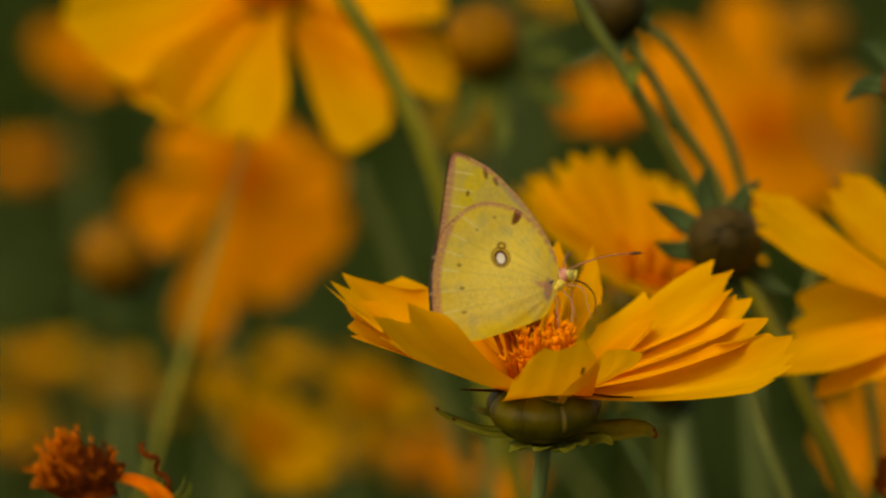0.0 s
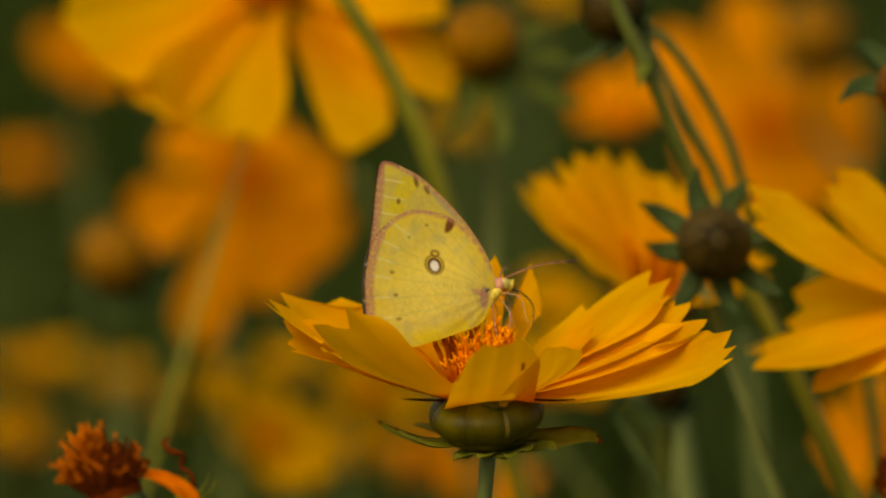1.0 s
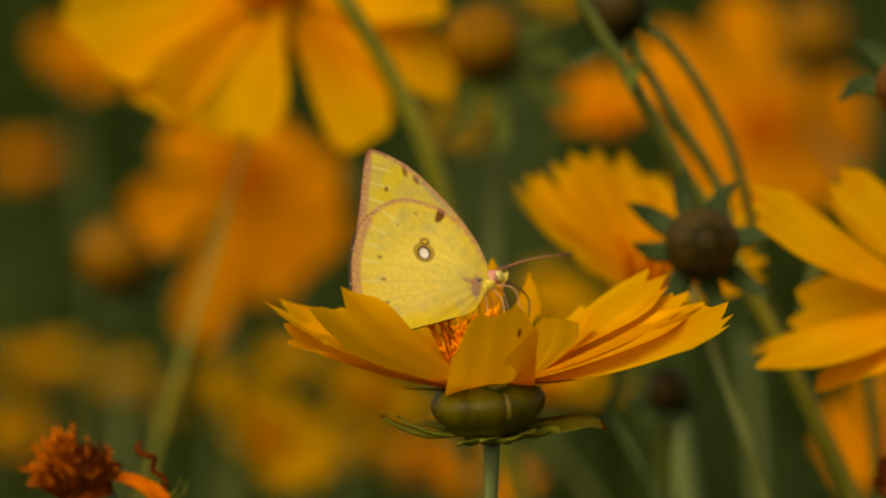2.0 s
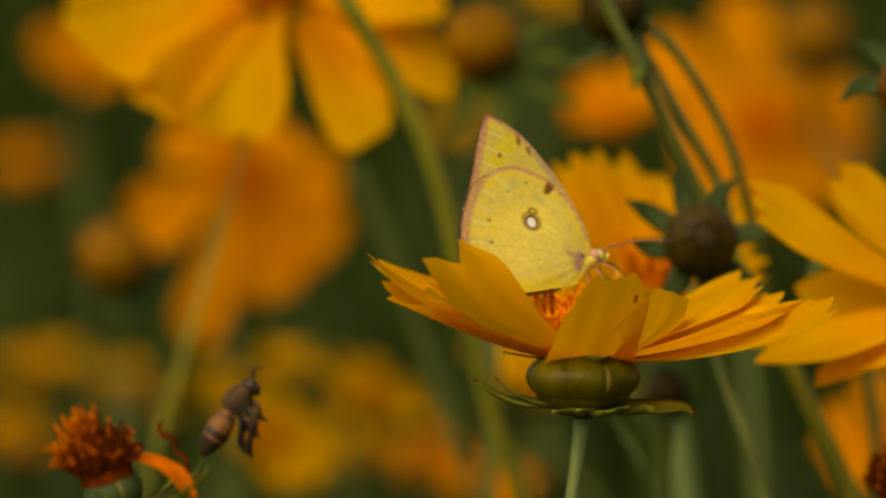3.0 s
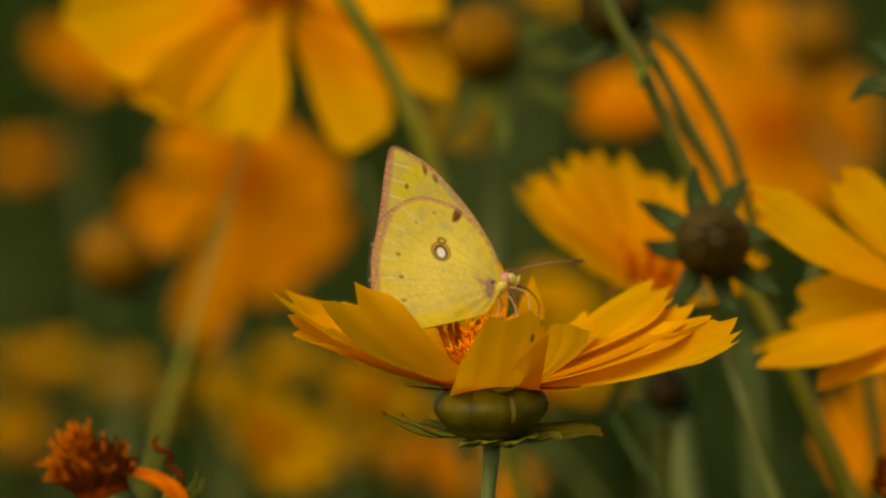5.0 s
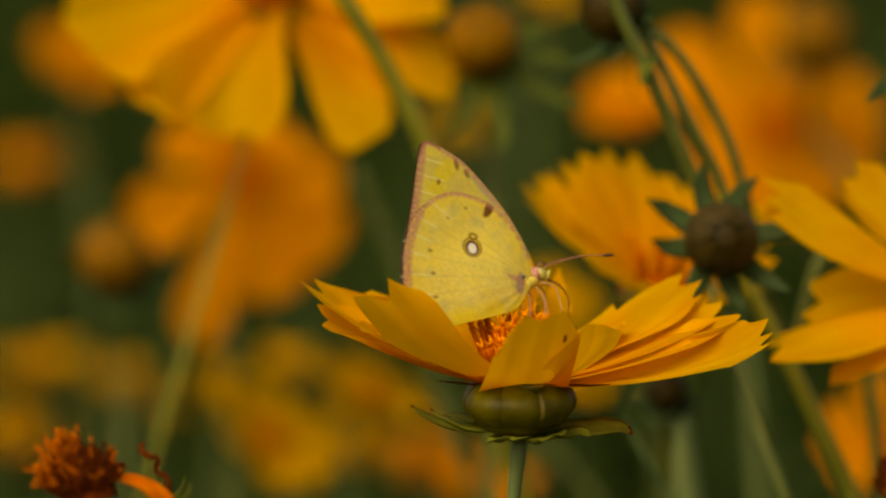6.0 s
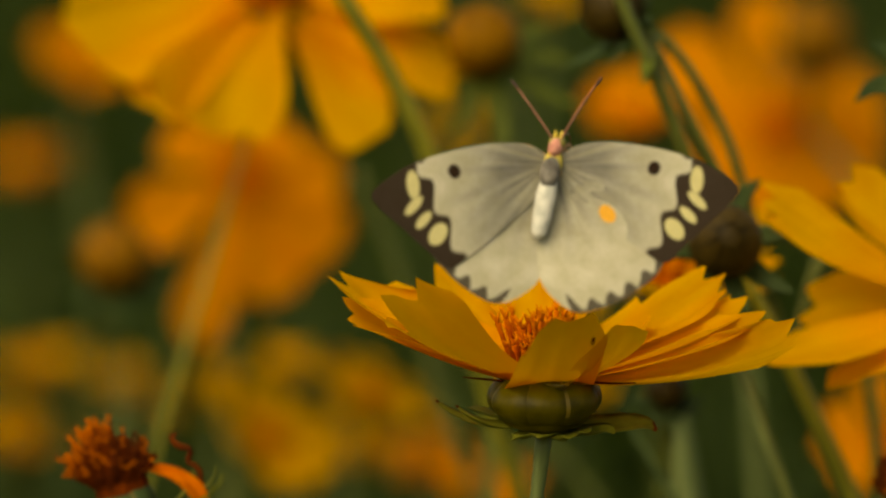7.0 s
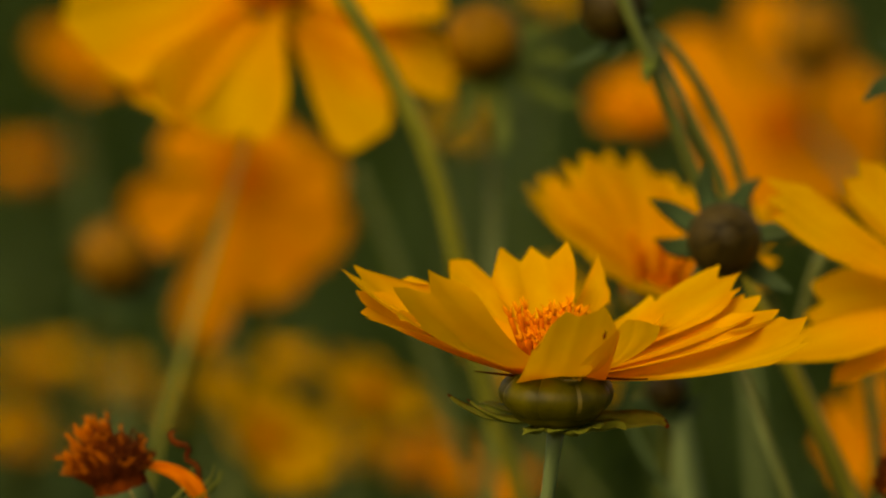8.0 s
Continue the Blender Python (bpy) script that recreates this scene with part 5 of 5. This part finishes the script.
def motions():
    base = Matrix.Translation(main.location)
    walk(main_head, [(r[0], swayed(r) @ REST) for r in SWAY])
    foot = REST @ Vector((0, 0, -0.021))
    walk(main_stem, [(r[0], foot.rotation_difference(swayed(r) @ foot).to_matrix().to_4x4()) for r in SWAY])

    # the butterfly feeds, then opens its wings and leaves
    on_flower = swayed(SWAY[0]).inverted() @ base.inverted() @ SETTLED
    shift = ((0.0, 0.0006, 0), (1.0, 0.0004, -2), (1.5, -0.0002, -5), (2.8, -0.0003, -7), (3.5, -0.0002, -8), (4.0, 0.0, -6), (4.5, 0.0003, -4), (6.0, 0.0005, -4), (6.5, 0.0006, -1), (6.9, 0.0003, 0))
    rows = []
    for r in SWAY:
        if r[0] > 6.9:
            break
        k = max(i for i in range(len(shift)) if shift[i][0] <= r[0])
        n = min(k + 1, len(shift) - 1)
        f = (r[0] - shift[k][0]) / max(0.01, shift[n][0] - shift[k][0])
        dx = shift[k][1] + (shift[n][1] - shift[k][1]) * f
        yaw = shift[k][2] + (shift[n][2] - shift[k][2]) * f
        at = base @ swayed(r) @ on_flower
        o = at.translation.copy()
        rows.append((r[0], Matrix.Translation(o + Vector((dx - 0.0006, 0, 0))) @ pose(0, 0, 0, 0, yaw * 0.08, yaw) @ Matrix.Translation(-o) @ at))
    rows += [(6.97, axes((0.0139, -0.0195, 0.5088), (0.20, 0.28, 0.93), (-0.12, -1, 0.28))), (7.0, axes((0.0138, -0.0220, 0.5110), (0.20, 0.28, 0.93), (-0.12, -1, 0.28))), (7.03, axes((0.0147, -0.0200, 0.5134), (0.20, 0.29, 0.92), (-0.14, -1, 0.28))), (7.1, axes((0.0251, 0.0000, 0.5303), (0.20, 0.4, 0.85), (-0.62, -0.75, 0.3))),
             (7.2, axes((0.0433, 0.0200, 0.5658), (0.4, 0.6, 0.6), (-0.3, -0.6, 0.6))), (7.4, axes((0.12, 0.15, 0.68), (0.4, 0.7, 0.5), (-0.2, -0.5, 0.7))),
             (8.0, axes((0.5, 0.9, 1.0), (0.4, 0.8, 0.3), (0, -0.3, 0.9)))]
    walk(insect, rows)
    beat = [(0.0, 0, 0), (6.9, 0, 0), (6.97, 87, 1), (7.0, 90, 1), (7.03, 88, 1), (7.1, 62, 1), (7.2, 15, 1), (7.3, 75, 1), (7.4, 10, 1), (7.5, 75, 1), (7.6, 10, 1), (7.7, 75, 1), (7.8, 10, 1), (7.9, 75, 1), (8.0, 10, 1)]
    for o in insect.children:
        if "wing" in o.name:
            side = 1 if o.data.vertices[0].co.y < 0 else -1
            swing = (20 if side > 0 else -6) if "fore" in o.name else (8 if side > 0 else -2)
            walk(o, [(t, pose(0, 0, 0, side * a * (0.82 if side < 0 and 6.95 < t < 7.05 else 1.0), 0, 0) @ pose(0, 0, 0, 0, swing * f, 0)) for t, a, f in beat])

    # the bee crosses behind the flower
    bee_rows = [(0.0, (-0.0596, 0.1000, 0.4077), (0.6, 0.1, 0.7)), (2.7, (-0.0353, 0.0300, 0.4565), (0.6, 0.1, 0.7)), (2.9, (-0.0306, 0.0200, 0.4717), (0.7, 0.1, 0.6)), (3.0, (-0.0278, 0.0200, 0.4797), (0.62, 0.1, 0.78)), (3.1, (-0.0335, 0.0200, 0.4732), (0.62, 0.1, 0.7)),
                (3.2, (-0.0236, 0.0300, 0.4730), (0.5, 0.2, 0.8)), (3.3, (-0.0280, 0.0500, 0.4946), (0.9, 0.2, 0.36)), (3.4, (-0.0132, 0.0600, 0.5129), (0.85, 0.2, 0.4)), (3.5, (-0.0068, 0.0500, 0.5194), (0.85, 0.2, 0.45)),
                (3.6, (0.0010, 0.0550, 0.5137), (0.95, 0.2, 0.2)), (3.7, (0.0062, 0.0600, 0.5159), (0.9, 0.3, 0.2)), (3.8, (0.0080, 0.0700, 0.5209), (0.9, 0.3, 0.4)), (3.9, (0.0211, 0.0800, 0.5339), (0.8, 0.3, 0.6)),
                (4.0, (0.0319, 0.1000, 0.5524), (0.8, 0.3, 0.6)), (8.0, (0.6, 1.0, 1.2), (0.8, 0.3, 0.6))]
    walk(bee, [(t, axes(p, f, (-0.35, -0.25, 0.8))) for t, p, f in bee_rows])
    for o in bee.children:
        if o.name.startswith("wing"):
            side = 1 if o.location.y > 0 else -1
            home = o.matrix_basis.copy()
            flap = [(0.0, 20)] + [(round(2.6 + 0.1 * k, 1), 45 if k % 2 else -25) for k in range(15)] + [(8.0, 20)]
            walk(o, [(t, home @ pose(0, 0, 0, side * a, 0, 0)) for t, a in flap])

    # the neighbours sway in the same wind
    rock(right, "flower_head", [(0.0, -0.0023, -0.0017, 0), (0.5, -0.0013, -0.0011, 0), (1.0, -0.0027, -0.0010, 0), (1.5, -0.0030, -0.0012, 0), (2.3, -0.0020, -0.0008, 0), (2.8, -0.0046, -0.0008, 0), (3.0, -0.0024, -0.0002, 0),
                                (3.3, -0.0057, -0.0008, 0), (3.5, -0.0086, -0.0017, 0), (3.6, -0.0090, -0.0012, 0), (4.0, -0.0028, -0.0007, 0), (4.5, -0.0034, -0.0012, 0), (5.2, -0.0015, -0.0005, 0), (6.0, -0.0003, 0, 0),
                                (6.5, 0.0005, 0.0002, 0), (7.0, -0.0008, -0.0005, 0), (7.5, 0.0002, 0, 0), (8.0, 0, 0, 0)])
    rock(near_bud, "bud_head", [(0.0, 0.0, 0.0, 0), (0.5, -0.0010, -0.0004, 0), (1.0, -0.0014, -0.0001, 0), (1.5, -0.0030, -0.0003, 0), (3.0, -0.0033, 0.0003, 0), (3.5, -0.0036, 0.0001, 0), (4.0, -0.0009, 0.0003, 0),
                                (4.5, -0.0020, 0.0, 0), (6.0, -0.0004, 0.0004, 0), (6.5, -0.0003, 0.0004, 0), (7.0, 0.0001, 0.0002, 0), (8.0, 0.0, 0.0004, 0)])
    rock(left_withered, "flower_head", [(0.0, 0, 0, 0), (0.5, 0.0004, 0, 0), (1.0, 0.0030, 0.0005, 0), (1.5, -0.0005, 0.0003, 0), (2.8, 0.0004, 0, 0), (3.0, 0.0022, 0.0025, 0), (3.3, -0.0044, -0.0015, 0), (3.5, -0.0048, 0.0004, 0),
                                        (4.0, -0.0055, -0.0010, 0), (4.5, 0.0, 0.0007, 0), (5.8, 0.0020, 0.0005, 0), (6.0, 0, 0, 0), (6.5, 0.0055, 0.0018, 0), (6.8, 0.0009, 0.0007, 0), (7.0, 0.0039, 0.0012, 0), (7.1, 0.0050, 0.0022, 0),
                                        (7.5, 0.0030, 0.0, 0), (8.0, 0.0037, 0.0015, 0)])
    rock(right_withered, "flower_head", [(0.0, 0, 0, 0), (2.8, 0, 0, 0), (3.3, -0.0050, 0.0015, 0), (3.5, -0.0064, 0.0010, 0), (3.6, -0.0060, 0.0014, 0), (4.0, -0.0050, 0.0, 0), (4.5, -0.0008, 0.0, 0), (6.0, 0, 0, 0), (8.0, 0.0, 0, 0)])
    rock(edge_bud, "bud_head", [(0.0, 0.0042, 0, 0), (1.0, 0.0034, 0, 0), (1.5, 0.0032, 0, 0), (3.0, 0.0036, 0, 0), (3.3, 0.0008, 0, 0), (3.5, 0.0, 0, 0), (4.5, 0.0030, 0, 0), (6.5, 0.0076, 0, 0), (7.0, 0.0057, 0, 0), (8.0, 0.0068, 0, 0)])
    rock(mid, "flower_head", [(0.0, -0.0016, 0, 0), (0.5, -0.0008, 0, 0), (1.0, -0.0010, 0, 0), (1.5, -0.0020, 0, 0), (2.8, -0.0012, 0, 0), (3.5, -0.0028, 0, 0), (4.5, -0.0020, 0, 0), (5.8, -0.0006, 0, 0), (6.5, 0.0004, 0, 0), (8.0, 0, 0, 0)])
    rock(tall, "flower_head", [(0.0, -0.0030, 0, 0), (0.5, -0.0015, 0, 0), (1.5, -0.0035, 0, 0), (2.8, -0.0030, 0, 0), (3.5, -0.0050, 0, 0), (4.5, -0.0025, 0, 0), (6.0, 0, 0, 0), (8.0, 0.0015, 0, 0)])
    rock(behind[24], "flower_head", [(0.0, -0.0062, 0, 0), (0.5, -0.0030, 0, 0), (1.0, -0.0040, 0, 0), (1.5, -0.0070, 0, 0), (2.8, -0.0050, 0, 0), (3.5, -0.0075, 0, 0), (4.5, -0.0035, 0, 0), (6.0, -0.0022, 0, 0), (7.0, -0.0012, 0, 0), (8.0, 0, 0, 0)])
    home = slim.matrix_basis.copy()
    walk(slim, [(t, home @ pose(0, 0, 0, 0, a, 0)) for t, a in ((0.0, -6), (0.5, -3), (1.0, -2), (1.5, -7), (3.0, -4), (3.5, -9), (4.0, -4), (4.5, -3), (6.0, -1), (6.5, -1), (7.0, -0.5), (8.0, 0))])
    here = leaning.matrix_basis.copy()
    walk(leaning, [(t, here @ pose(0, 0, 0, 0, a, 0)) for t, a in ((0.0, -9), (0.5, -4), (1.0, -2), (1.5, -10), (3.0, -4), (3.3, -12), (3.5, -13), (4.0, -6), (4.5, -4), (6.0, -2), (6.5, -1), (7.0, -0.5), (8.0, 0))])


motions()
